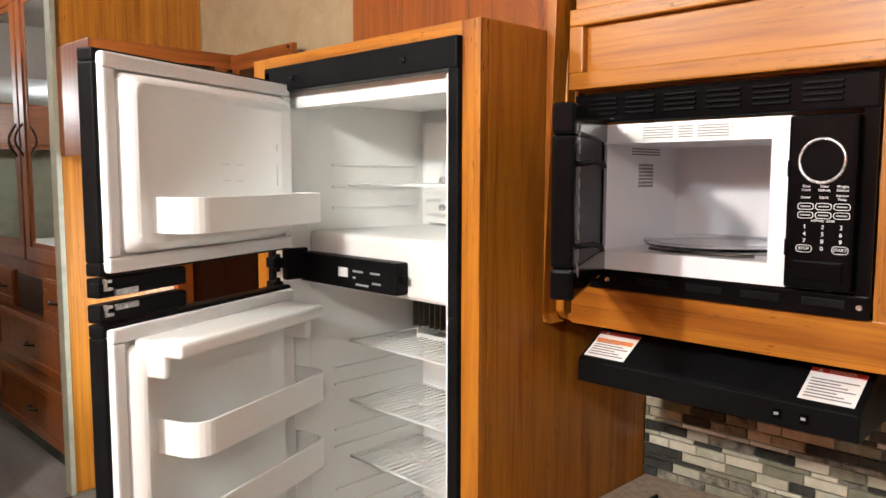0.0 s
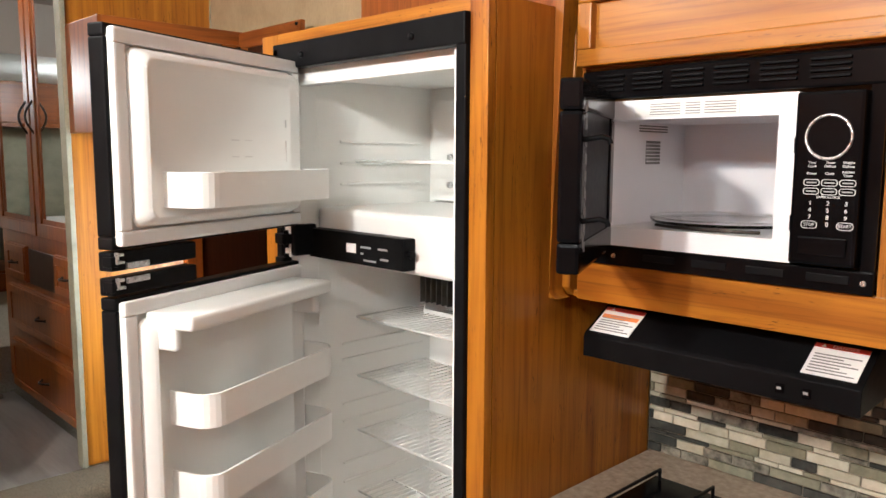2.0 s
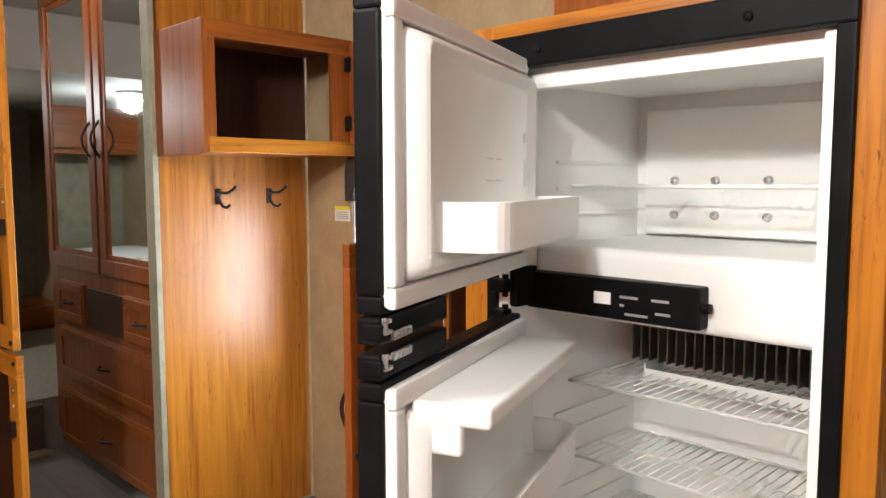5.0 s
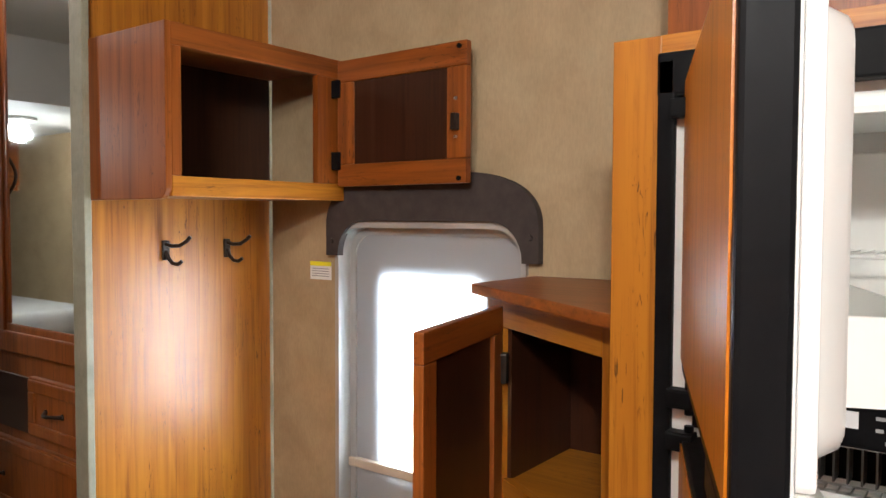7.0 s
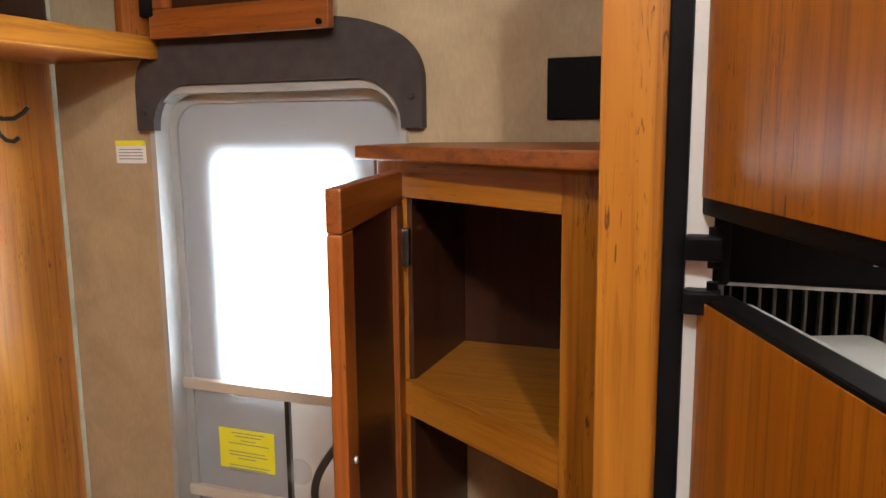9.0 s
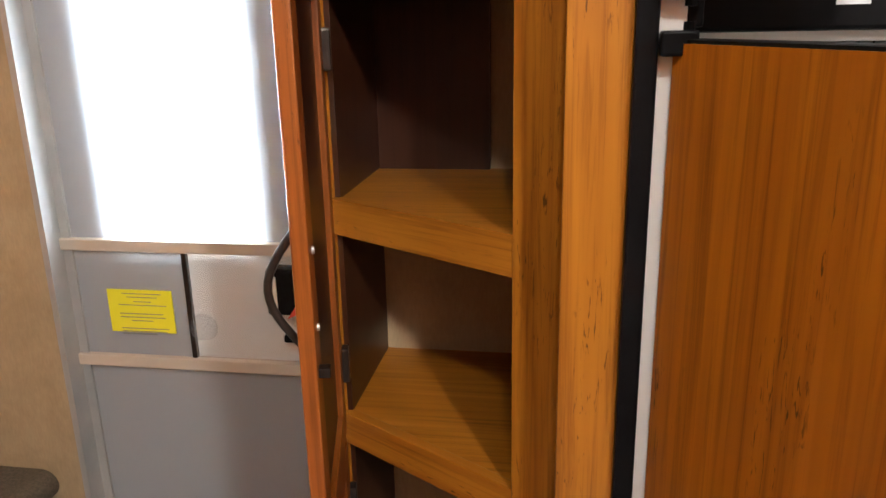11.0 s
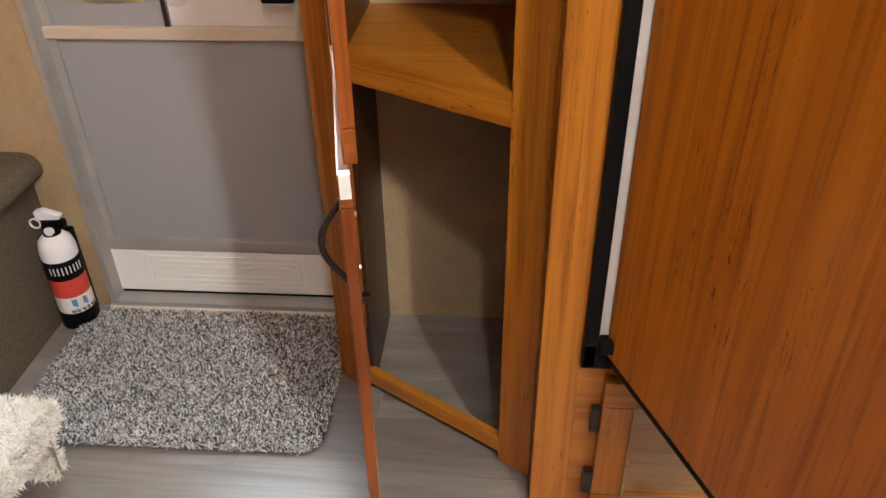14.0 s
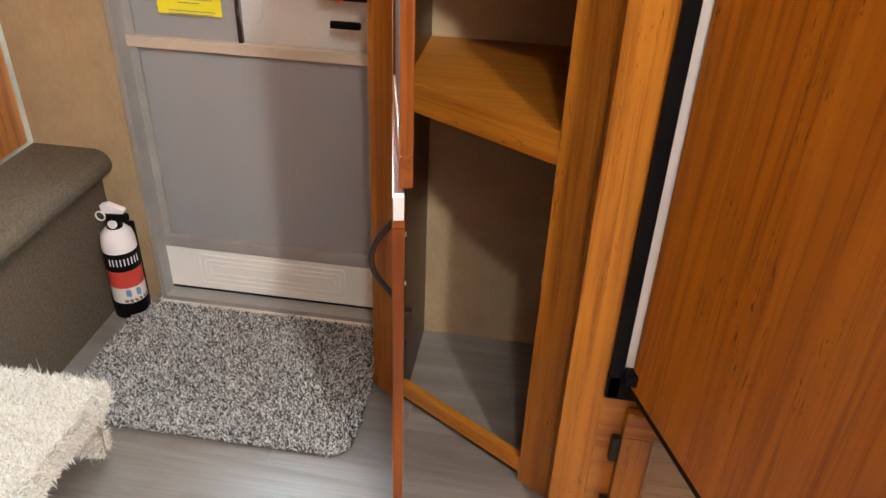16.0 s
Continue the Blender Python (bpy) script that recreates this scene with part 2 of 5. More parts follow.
# ---- building helpers ----
def box(x0, x1, y0, y1, z0, z1, bev=0.0, seg=2, bm=None):
    own = bmesh.new()
    bmesh.ops.create_cube(own, size=1)
    bmesh.ops.transform(own, matrix=Matrix.Translation(((x0 + x1) / 2, (y0 + y1) / 2, (z0 + z1) / 2)) @ Matrix.Diagonal((abs(x1 - x0), abs(y1 - y0), abs(z1 - z0), 1)), verts=own.verts)
    if bev:
        bmesh.ops.bevel(own, geom=own.edges[:], offset=bev, segments=seg, profile=0.6, affect="EDGES", clamp_overlap=True)
    return own if bm is None else join(bm, own)


def join(bm, *others):
    for o in others:
        me = bpy.data.meshes.new("tmp")
        o.to_mesh(me)
        o.free()
        bm.from_mesh(me)
        bpy.data.meshes.remove(me)
    return bm


def cyl(p, q, r, r2=None, seg=20, bev=0.0):
    """A round bar from p to q."""
    p, q = Vector(p), Vector(q)
    bm = bmesh.new()
    bmesh.ops.create_cone(bm, cap_ends=True, segments=seg, radius1=r, radius2=r if r2 is None else r2, depth=(q - p).length)
    if bev:
        bmesh.ops.bevel(bm, geom=[e for e in bm.edges if len([f for f in e.link_faces if len(f.verts) > 4]) == 1], offset=bev, segments=2, affect="EDGES")
    bmesh.ops.transform(bm, matrix=Matrix.Translation((p + q) / 2) @ (q - p).to_track_quat("Z", "Y").to_matrix().to_4x4(), verts=bm.verts)
    return bm


def prism(pts, lo, hi, axis=1, bev=0.0):
    """A flat outline pushed out along an axis; pts are in the two other axes, in order."""
    bm = bmesh.new()
    rest = [a for a in range(3) if a != axis]

    def at(p, h):
        v = [0, 0, 0]
        v[rest[0]], v[rest[1]], v[axis] = p[0], p[1], h
        return v
    a = [bm.verts.new(at(p, lo)) for p in pts]
    b = [bm.verts.new(at(p, hi)) for p in pts]
    bm.faces.new(a)
    bm.faces.new(b[::-1])
    for i in range(len(pts)):
        j = (i + 1) % len(pts)
        bm.faces.new((a[j], a[i], b[i], b[j]))
    bmesh.ops.recalc_face_normals(bm, faces=bm.faces)
    if bev:
        bmesh.ops.bevel(bm, geom=bm.edges[:], offset=bev, segments=2, profile=0.6, affect="EDGES", clamp_overlap=True)
    return bm


def rounded(x0, x1, y0, y1, r, seg=6, corners=(1, 1, 1, 1)):
    """Outline of a rectangle with rounded corners, from the lower left, anticlockwise."""
    out = []
    for (cx, cy, a0), on in zip(((x0 + r, y0 + r, 180), (x1 - r, y0 + r, 270), (x1 - r, y1 - r, 0), (x0 + r, y1 - r, 90)), corners):
        if not on:
            out.append((x0 if cx < (x0 + x1) / 2 else x1, y0 if cy < (y0 + y1) / 2 else y1))
            continue
        for k in range(seg + 1):
            a = radians(a0 + 90 * k / seg)
            out.append((cx + r * math.cos(a), cy + r * math.sin(a)))
    return out


def tube(points, r, seg=8, cyclic=False):
    """A bent round bar as a mesh."""
    cu = bpy.data.curves.new("tmp", "CURVE")
    cu.dimensions, cu.bevel_depth, cu.bevel_resolution, cu.use_fill_caps = "3D", r, max(1, seg // 4), True
    sp = cu.splines.new("POLY")
    sp.points.add(len(points) - 1)
    for pt, co in zip(sp.points, points):
        pt.co = (*co, 1)
    sp.use_cyclic_u = cyclic
    ob = bpy.data.objects.new("tmp", cu)
    me = bpy.data.meshes.new_from_object(ob)
    bm = bmesh.new()
    bm.from_mesh(me)
    bpy.data.objects.remove(ob)
    bpy.data.curves.remove(cu)
    bpy.data.meshes.remove(me)
    return bm


def arc(p, q, out, n=10):
    """Points of a bow from p to q that bulges by out."""
    p, q, out = Vector(p), Vector(q), Vector(out)
    return [p.lerp(q, k / n) + out * math.sin(math.pi * k / n) for k in range(n + 1)]


def thing(name, at, label, category, group="", kind="", turn=0.0):
    """An Empty at a thing's base; at in metres, turn in degrees round z."""
    ob = new(name)
    ob.empty_display_size = 0.05
    ob.matrix_world = pose(*at, 0, 0, turn)
    return tagged(ob, label, category, group, kind)


def part(name, bm, mat, parent=None, label="", local=False, smooth=False):
    """Links a bmesh as one mesh. Its coordinates are the world's, or its thing's own where local."""
    me = bpy.data.meshes.new(name)
    ob = new(name, me)
    if parent is not None:
        top = parent
        base = Matrix(top.matrix_basis)
        while top.parent is not None:
            top = top.parent
            base = top.matrix_basis @ base
        if not local:
            bmesh.ops.transform(bm, matrix=base.inverted(), verts=bm.verts)
        ob.parent = parent
    bm.to_mesh(me)
    bm.free()
    if smooth:
        me.polygons.foreach_set("use_smooth", [True] * len(me.polygons))
    me.materials.append(mat)
    if label:
        tagged(ob, label)
    return ob


def set_down(ob, dx, dy, dz):
    """Moves a finished thing with all its parts."""
    ob.matrix_basis = Matrix.Translation((dx, dy, dz)) @ ob.matrix_basis


def solo(name, bm, mat, label, category, group="", kind="", smooth=False):
    return tagged(part(name, bm, mat, None, "", False, smooth), label, category, group, kind)


def structure(name, bm, mat, label, category):
    return solo(name, bm, mat, label, category, "", "structure")


# ---- large structure ----
WALL = 1.61          # inner face of the side wall with the entry door
DX0, DX1, DZ1 = -2.658, -2.045, 1.664   # door opening
LAND = 0.445          # upper landing

bm = box(-2.93, DX0, WALL, WALL + 0.12, -0.1, CEIL)
join(bm, box(DX1, 2.6, WALL, WALL + 0.12, -0.1, CEIL), box(DX0, DX1, WALL, WALL + 0.12, DZ1, CEIL))
structure("wall_north", bm, vinyl, "beige woven-print vinyl wall around the entry door", "wall")
# Unseen south and east walls, coloured dark cherry to lower the bounced light.
structure("wall_south", box(-3.1, 2.6, -1.67, -1.6, -0.1, CEIL), red_z, "unseen closing wall, dark cherry to cut the fill light", "wall")
structure("wall_east", box(2.6, 2.67, -1.67, 1.67, -0.1, CEIL), red_z, "unseen closing wall, dark cherry to cut the fill light", "wall")
structure("wall_west_1", box(-3.01, -2.954, 1.043, 1.70, 0.0, CEIL), vinyl_green, "end wall papered in mottled sage vinyl", "wall")
structure("wall_west_2", box(-3.10, -3.02, -1.6, -0.2, 0.0, CEIL), vinyl, "plain beige vinyl wall beside the hall", "wall")
structure("hall_wall", box(-6.62, -3.9, -0.30, -0.2, 0.0, CEIL), vinyl, "plain beige bedroom side wall", "wall")
structure("bedroom_wall_north", box(-6.62, -3.01, 1.76, 1.83, 0.0, CEIL), vinyl, "plain beige bedroom wall", "wall")
structure("bedroom_wall_west", box(-6.627, -6.62, -2.3, 1.83, 0.0, CEIL), vinyl_green, "sage vinyl bedroom end wall", "wall")
structure("bedroom_wall_south", box(-6.62, -3.9, -2.3, -2.2, 0.0, CEIL), vinyl, "plain beige bedroom wall", "wall")
structure("bedroom_ceiling", box(-6.62, -4.62, -2.2, 1.76, 2.175, CEIL - 0.002), ceiling_paint, "lower white vinyl bedroom ceiling", "ceiling")
structure("ceiling", box(-6.7, 2.7, -2.4, 1.84, CEIL, CEIL + 0.05), ceiling_paint, "smooth white vinyl ceiling", "ceiling")
structure("floor", box(-3.1, 2.6, -1.6, 1.70, -0.12, -0.014), black, "dark subfloor under the plank vinyl", "floor")

# upper landing: vinyl hall floor with a carpeted, rounded edge
structure("landing", box(-4.2, -2.86, -0.2, 1.12, 0.0, LAND - 0.008), plank_mat, "raised hall floor in grey-brown plank vinyl", "floor")
prof = [(-2.93, 0.0), (-2.765, 0.0), (-2.765, LAND - 0.075)]
prof += [(-2.768 + 0.04 * math.cos(a), LAND - 0.037 + 0.037 * math.sin(a)) for a in [radians(-80 + 170 * k / 8) for k in range(9)]]
prof += [(-2.93, LAND)]
structure("carpeted_landing", prism(prof, -0.2, WALL - 0.002, 1), carpet_mat, "taupe carpeted landing with a rounded nosing", "step")
structure("bedroom_floor", box(-6.62, -4.25, -2.2, 1.76, 0.0, 0.663), bed_carpet, "raised bedroom floor in grey-beige carpet", "floor")
bm = box(-4.25, -4.18, -0.2, 1.05, LAND, 0.655, 0.012)
structure("bedroom_step", bm, carpet_mat, "brown carpeted riser up to the bedroom", "step")
structure("threshold_carpet", box(-4.18, -4.10, -0.2, 1.05, LAND - 0.008, LAND + 0.012, 0.006), bed_carpet, "pale carpet strip at the foot of the step", "carpet")

# hook panel on the end wall
structure("hook_panel", box(-2.954, -2.945, 1.043, WALL, LAND, CEIL), wood_z, "glossy upright-grained cherry panel behind the hooks", "wall panel")
structure("corner_trim", box(-2.98, -2.921, 1.024, 1.043, LAND, CEIL, 0.003), vinyl_green, "sage papered end strip of the wall", "trim")


# ---- things ----
def frame_ring(x0, x1, z0, z1, w, y0, y1, bev=0.003):
    """Four mitred-looking bars round an opening in the plane of x and z: a list of bars."""
    return [box(x0, x1, y0, y1, z0, z0 + w, bev), box(x0, x1, y0, y1, z1 - w, z1, bev),
            box(x0, x0 + w, y0, y1, z0 + w, z1 - w, bev), box(x1 - w, x1, y0, y1, z0 + w, z1 - w, bev)]


def bow_handle(parent, p, q, out, local=True, r=0.005, label="dark bronze bow handle"):
    bm = tube(arc(p, q, out, 12), r, 8)
    o = Vector(out).normalized() * 0.003
    for e in (p, q):
        join(bm, cyl(Vector(e) - o * 0.3, Vector(e) + o, r * 1.7, r * 1.3, 12))
    return part("handle", bm, bronze, parent, label, local, True)


def cabinet_door(name, parent, x0, x1, z0, z1, y0, y1, m_v, m_h, m_panel, rail=0.055, local=True):
    """A framed door in the plane of x and z with a sunken panel."""
    d = part(name, box(x0 + rail - 0.006, x1 - rail + 0.006, y0 + (y1 - y0) * 0.6, y0 + (y1 - y0) * 0.85, z0 + rail - 0.006, z1 - rail + 0.006), m_panel, parent, "", local)
    for nm, b, m in zip(("bottom_rail", "top_rail", "stile", "stile"), frame_ring(x0, x1, z0, z1, rail, y0, y1), (m_h, m_h, m_v, m_v)):
        part(nm, b, m, d, "", local)
    return d


# --- fridge surround ---
FX0, FX1 = -1.52, -0.909
sur = thing("fridge_surround", (-1.21, 1.3, 0), "cherry laminate surround panels boxing in the built-in fridge", "cabinet")
part("stile", box(-1.587, FX0, 1.05, 1.07, 0, 1.912, 0.002), wood_z, sur)
part("stile", box(FX1, -0.866, 1.05, 1.07, 0, 1.912, 0.002), wood_z, sur)
part("side_panel", box(-1.587, -1.572, 1.072, WALL, 0, 1.912), wood_z, sur)
part("side_panel", box(-0.883, -0.866, 1.072, WALL, 0, 1.912), wood_z, sur)
part("top_rail", box(FX0, FX1, 1.05, 1.07, 1.885, 1.912, 0.001), wood_x, sur)
part("top_panel", box(-1.572, -0.883, 1.072, WALL, 1.897, 1.911), wood_x, sur)
part("bottom_panel", box(FX0, FX1, 1.052, 1.07, 0, 0.371), wood_x, sur)
acc = cabinet_door("access_door", sur, -1.478, -0.95, 0.012, 0.345, 1.03, 1.05, wood_z, wood_x, sheen_pale, 0.055, False)
for b in frame_ring(-1.426, -1.002, 0.064, 0.293, 0.007, 1.026, 1.034, 0.002):
    part("bead", b, sheen_pale, acc, "bright inner bead")
for z in (0.25, 0.09):
    part("hinge", box(-1.494, -1.476, 1.036, 1.052, z - 0.028, z + 0.028, 0.004), bronze, sur, "dark bronze hinge", False)

upper = thing("overhead_cabinet", (-1.25, 1.45, 1.94), "cherry overhead cabinet set back above the fridge", "cabinet")
part("face", box(-1.62, -0.927, 1.372, 1.385, 1.912, CEIL), red_z, upper)
part("side_panel", box(-1.635, -1.62, 1.372, WALL, 1.912, CEIL), red_z, upper)

# --- fridge ---
set_down(sur, 0, -0.010, 0)
fr = thing("refrigerator", (-1.215, 1.3, 0.40), "black-framed built-in fridge freezer standing open and empty", "refrigerator")
part("frame_side", box(FX0, -1.497, 1.032, 1.062, 0.40, 1.905, 0.003), black, fr)
part("frame_side", box(-0.934, FX1, 1.036, 1.062, 0.40, 1.905, 0.003), black, fr)
top = part("frame_top", box(-1.521, -0.908, 1.032, 1.062, 1.858, 1.914, 0.004), black, fr)
part("frame_bottom", box(-1.521, -0.908, 1.032, 1.062, 0.398, 0.450, 0.004), black, fr)
for zh in (0.458, 1.422, 1.476, 1.84):
    part("hinge_bracket", box(-1.497, -1.462, 1.012, 1.036, zh - 0.012, zh + 0.012, 0.003), black, fr)
    part("hinge_pin", cyl((-1.470, 1.026, zh - 0.02), (-1.470, 1.026, zh + 0.02), 0.006, None, 10), black, fr)
for x in (-1.405, -1.045):
    part("screw", cyl((x, 1.034, 1.884), (x, 1.027, 1.884), 0.008, 0.006, 12), black, top, "", False, True)
IX0, IX1 = -1.484, -0.946
part("side_wall", box(IX0 - 0.012, IX0, 1.115, 1.52, 0.43, 1.86), plastic, fr)
part("side_wall", box(IX1, IX1 + 0.012, 1.115, 1.52, 0.43, 1.86), plastic, fr)
part("jamb", box(-1.498, -1.468, 1.04, 1.115, 0.43, 1.856, 0.003), plastic, fr)
part("jamb", box(-0.953, -0.934, 1.05, 1.115, 0.43, 1.856, 0.006), plastic, fr)
part("back_wall", box(IX0, IX1, 1.49, 1.52, 0.43, 1.86), plastic, fr)
part("ceiling_liner", box(IX0, IX1, 1.07, 1.49, 1.842, 1.868, 0.004), plastic, fr)
part("freezer_back", box(IX0 + 0.03, IX1, 1.468, 1.489, 1.55, 1.81, 0.004), plastic, fr)
part("lip", box(IX0, IX1, 1.066, 1.10, 1.822, 1.85, 0.010), plastic, fr)
div = part("divider", box(IX0, IX1 - 0.004, 1.122, 1.49, 1.418, 1.545, 0.016, 3), plastic, fr, "", False, True)
part("floor_liner", box(IX0, IX1, 1.07, 1.49, 0.43, 0.47), plastic, fr)
for z in (1.70, 1.648, 1.598, 1.20, 1.16, 1.045, 1.0, 0.89, 0.84, 0.74, 0.7):
    part("shelf_rail", box(IX0, IX0 + 0.006, 1.19, 1.46, z - 0.004, z + 0.002, 0.002), plastic, fr)
for z in (1.663, 1.592):
    for x in (-1.383, -1.294, -1.188):
        s = cyl((x, 1.468, z), (x, 1.461, z), 0.0095, 0.008, 14)
        part("screw", s, steel, fr, "grey metal fixing screw", False, True)
wire = None
for z in (1.652, 1.262, 1.110, 0.965, 0.80, 0.63):
    bm = tube([(IX0 + 0.004, 1.47, z), (IX0 + 0.004, 1.238, z), (IX1 - 0.004, 1.238, z), (IX1 - 0.004, 1.47, z)], 0.0035, 8, True)
    join(bm, tube([(IX0 + 0.004, 1.35, z - 0.003), (IX1 - 0.004, 1.35, z - 0.003)], 0.0025, 4))
    sh = part("wire_shelf", bm, plastic, fr, "white coated wire shelf", False, True)
    for k in range(26):
        x = IX0 + 0.02 + k * (IX1 - IX0 - 0.04) / 25
        if wire is None:
            wire = part("wire", cyl((0, 1.238, 0.0), (0, 1.468, 0.0), 0.0018, None, 6), plastic, None, "", True, True)
            wo = wire
        else:
            wo = new("wire", wire.data)
        wo.parent = sh
        wo.location = Vector((x, 0, z)) - fr.matrix_basis.translation
fin_mat = mottled("dull_grey_fins", (0.16, 0.16, 0.155), (0.24, 0.24, 0.23), 30, 0.5, 0.3)
ev = part("evaporator", box(-1.46, IX1 - 0.003, 1.468, 1.4895, 1.275, 1.415), black, fr, "dark finned cooling plate")
for k in range(25):
    x = -1.452 + k * 0.0204
    part("fin", box(x, x + 0.003, 1.425, 1.468, 1.28, 1.413), fin_mat, ev, "", False)
bm = box(-1.40, IX1 - 0.01, 1.40, 1.468, 1.250, 1.254)
join(bm, box(-1.40, IX1 - 0.01, 1.395, 1.400, 1.250, 1.272), box(-1.405, -1.400, 1.395, 1.468, 1.250, 1.284))
part("drip_tray", bm, plastic, fr)
ctl = part("control_panel", box(-1.482, -1.132, 1.088, 1.122, 1.430, 1.498, 0.005), black, fr)
part("logo", box(-1.322, -1.290, 1.086, 1.089, 1.455, 1.475), white_ink, ctl, "small white maker's plate")
for x, z, w in ((-1.272, 1.477, 0.034), (-1.213, 1.477, 0.03), (-1.272, 1.463, 0.008), (-1.262, 1.449, 0.042), (-1.206, 1.456, 0.026)):
    part("print_bar", box(x, x + w, 1.0865, 1.089, z - 0.009, z - 0.005), grey_ink, ctl)
part("knob", cyl((-1.134, 1.104, 1.465), (-1.121, 1.104, 1.465), 0.008, None, 12), black, ctl, "", False)
part("panel_bracket", box(-1.490, -1.455, 1.04, 1.10, 1.436, 1.508, 0.004), black, fr)


def fridge_door(z0, z1, turn, freezer):
    """Fridge door standing open: x from the hinge, y towards the inside."""
    W = 0.533
    d = new("freezer_door" if freezer else "fridge_door")
    d.parent = fr
    d.matrix_basis = fr.matrix_basis.inverted() @ pose(-1.484, 1.036, z0, 0, 0, turn)
    H = z1 - z0
    dd = lambda nm, bm, m, lab="", sm=False: part(nm, bm, m, d, lab, True, sm)
    bars = frame_ring(0, W, 0, H, 0.022, 0, 0.034, 0.004)
    for nm, b in zip(("bottom_trim", "top_trim", "edge_trim", "edge_trim"), bars):
        dd(nm, b, black)
    dd("front_panel", box(0.006, W - 0.014, -0.002, 0.02, 0.018, H - 0.004), front_z, "stained cherry door front")
    dd("inner_plate", box(0.015, W - 0.008, 0.022, 0.038, 0.008, H - 0.008, 0.004), plastic)
    for b in frame_ring(0.012, W - 0.006, 0.006, H - 0.006, 0.026, 0.036, 0.05, 0.005):
        dd("gasket", b, gasket)
    def dish(x0, x1, z0, z1, s0, s1, sz, deep, floor):
        """Moulded liner: slopes up from its base to a crest, then down into a shallow dish."""
        loops = [(0, 0, 0, 0.045), (s0, s1, sz, deep), (s0 + 0.010, s1 + 0.010, sz + 0.010, deep), (s0 + 0.022, s1 + 0.022, sz + 0.018, floor)]
        bm = bmesh.new()
        vv = [[bm.verts.new((x, y, z)) for x, z in rounded(x0 + a, x1 - c, z0 + e, z1 - e, 0.018, 4)] for a, c, e, y in loops]
        for p, q in zip(vv, vv[1:]):
            for i in range(len(p)):
                j = (i + 1) % len(p)
                bm.faces.new((p[i], p[j], q[j], q[i]))
        bm.faces.new(vv[-1])
        bmesh.ops.recalc_face_normals(bm, faces=bm.faces)
        bmesh.ops.bevel(bm, geom=[e for e in bm.edges if e.verts[0] in vv[1] + vv[2] and e.verts[1] in vv[1] + vv[2]], offset=0.004, segments=2, affect="EDGES", clamp_overlap=True)
        return bm
    if freezer:
        dd("liner", dish(0.035, W - 0.035, 0.035, H - 0.035, 0.008, 0.012, 0.012, 0.074, 0.064), plastic, "", True)
    if freezer:
        for x, z, w, h in ((0.20, 0.155, 0.022, 0.002), (0.24, 0.155, 0.022, 0.002), (0.20, 0.187, 0.022, 0.002), (0.24, 0.187, 0.022, 0.002), (0.084, 0.145, 0.003, 0.045), (0.084, 0.218, 0.003, 0.016)):
            dd("moulded_rib", box(x, x + w, 0.061, 0.0665, z, z + h, 0.0008, 1), gasket)
        bins = ((0.068, 0.062),)
    else:
        dd("liner", dish(0.035, W - 0.035, 0.05, H - 0.04, 0.008, 0.012, 0.014, 0.074, 0.060), plastic, "", True)
        dd("top_ledge", box(0.045, W - 0.052, 0.045, 0.15, H - 0.058, H - 0.030, 0.008, 3), plastic, "", True)
        dd("ledge_side", box(W - 0.072, W - 0.053, 0.045, 0.112, H - 0.096, H - 0.043, 0.008, 3), plastic, "", True)
        dd("ledge_side", box(0.045, 0.066, 0.045, 0.118, H - 0.106, H - 0.043, 0.008, 3), plastic, "", True)
        bins = ((H - 0.241, 0.062), (H - 0.390, 0.062), (H - 0.552, 0.062), (0.12, 0.09))
    for zb, hb in bins:
        x0, x1, y1 = 0.028, W - 0.088, 0.152
        ring = rounded(x0, x1, 0.05, y1, 0.04, 6, (0, 0, 1, 1))
        inner = rounded(x0 + 0.005, x1 - 0.005, 0.052, y1 - 0.005, 0.036, 6, (0, 0, 1, 1))
        bm = bmesh.new()
        lo = [bm.verts.new((x, y, zb)) for x, y in ring]
        hi = [bm.verts.new((x, y, zb + hb)) for x, y in ring]
        hi2 = [bm.verts.new((x, y, zb + hb)) for x, y in inner]
        lo2 = [bm.verts.new((x, y, zb + 0.005)) for x, y in inner]
        n = len(ring)
        bm.faces.new(lo[::-1])
        bm.faces.new(lo2)
        for i in range(n):
            j = (i + 1) % n
            bm.faces.new((lo[i], lo[j], hi[j], hi[i]))
            bm.faces.new((hi[i], hi[j], hi2[j], hi2[i]))
            bm.faces.new((hi2[i], hi2[j], lo2[j], lo2[i]))
        bmesh.ops.bevel(bm, geom=[e for e in bm.edges if e.verts[0].co.z == e.verts[1].co.z and e.verts[0] in hi and e.verts[1] in hi], offset=0.001, segments=1, affect="EDGES")
        dd("door_bin", bm, plastic)
    # latch strip along the meeting edge
    zs = (-0.036, -0.003) if freezer else (H + 0.003, H + 0.034)
    dd("latch_strip", box(W - 0.20, W + 0.002, 0.002, 0.032, zs[0], zs[1], 0.004), black)
    zc = (zs[0] + zs[1]) / 2
    zb = zc - 0.009 if freezer else zc + 0.009
    dd("latch_clip", box(W - 0.078, W - 0.028, 0.0315, 0.0365, zb - 0.005, zb + 0.005, 0.001), steel, "bright steel latch clip")
    prongs = box(W - 0.010, W - 0.005, 0.0315, 0.038, zc - 0.004, zc + 0.016, 0.001)
    join(prongs, box(W - 0.022, W - 0.010, 0.0315, 0.038, zc - 0.004, zc + 0.001, 0.001), box(W - 0.020, W - 0.010, 0.0315, 0.038, zc + 0.009, zc + 0.014, 0.001))
    dd("latch_prong", prongs, steel, "small bright steel latch prong")
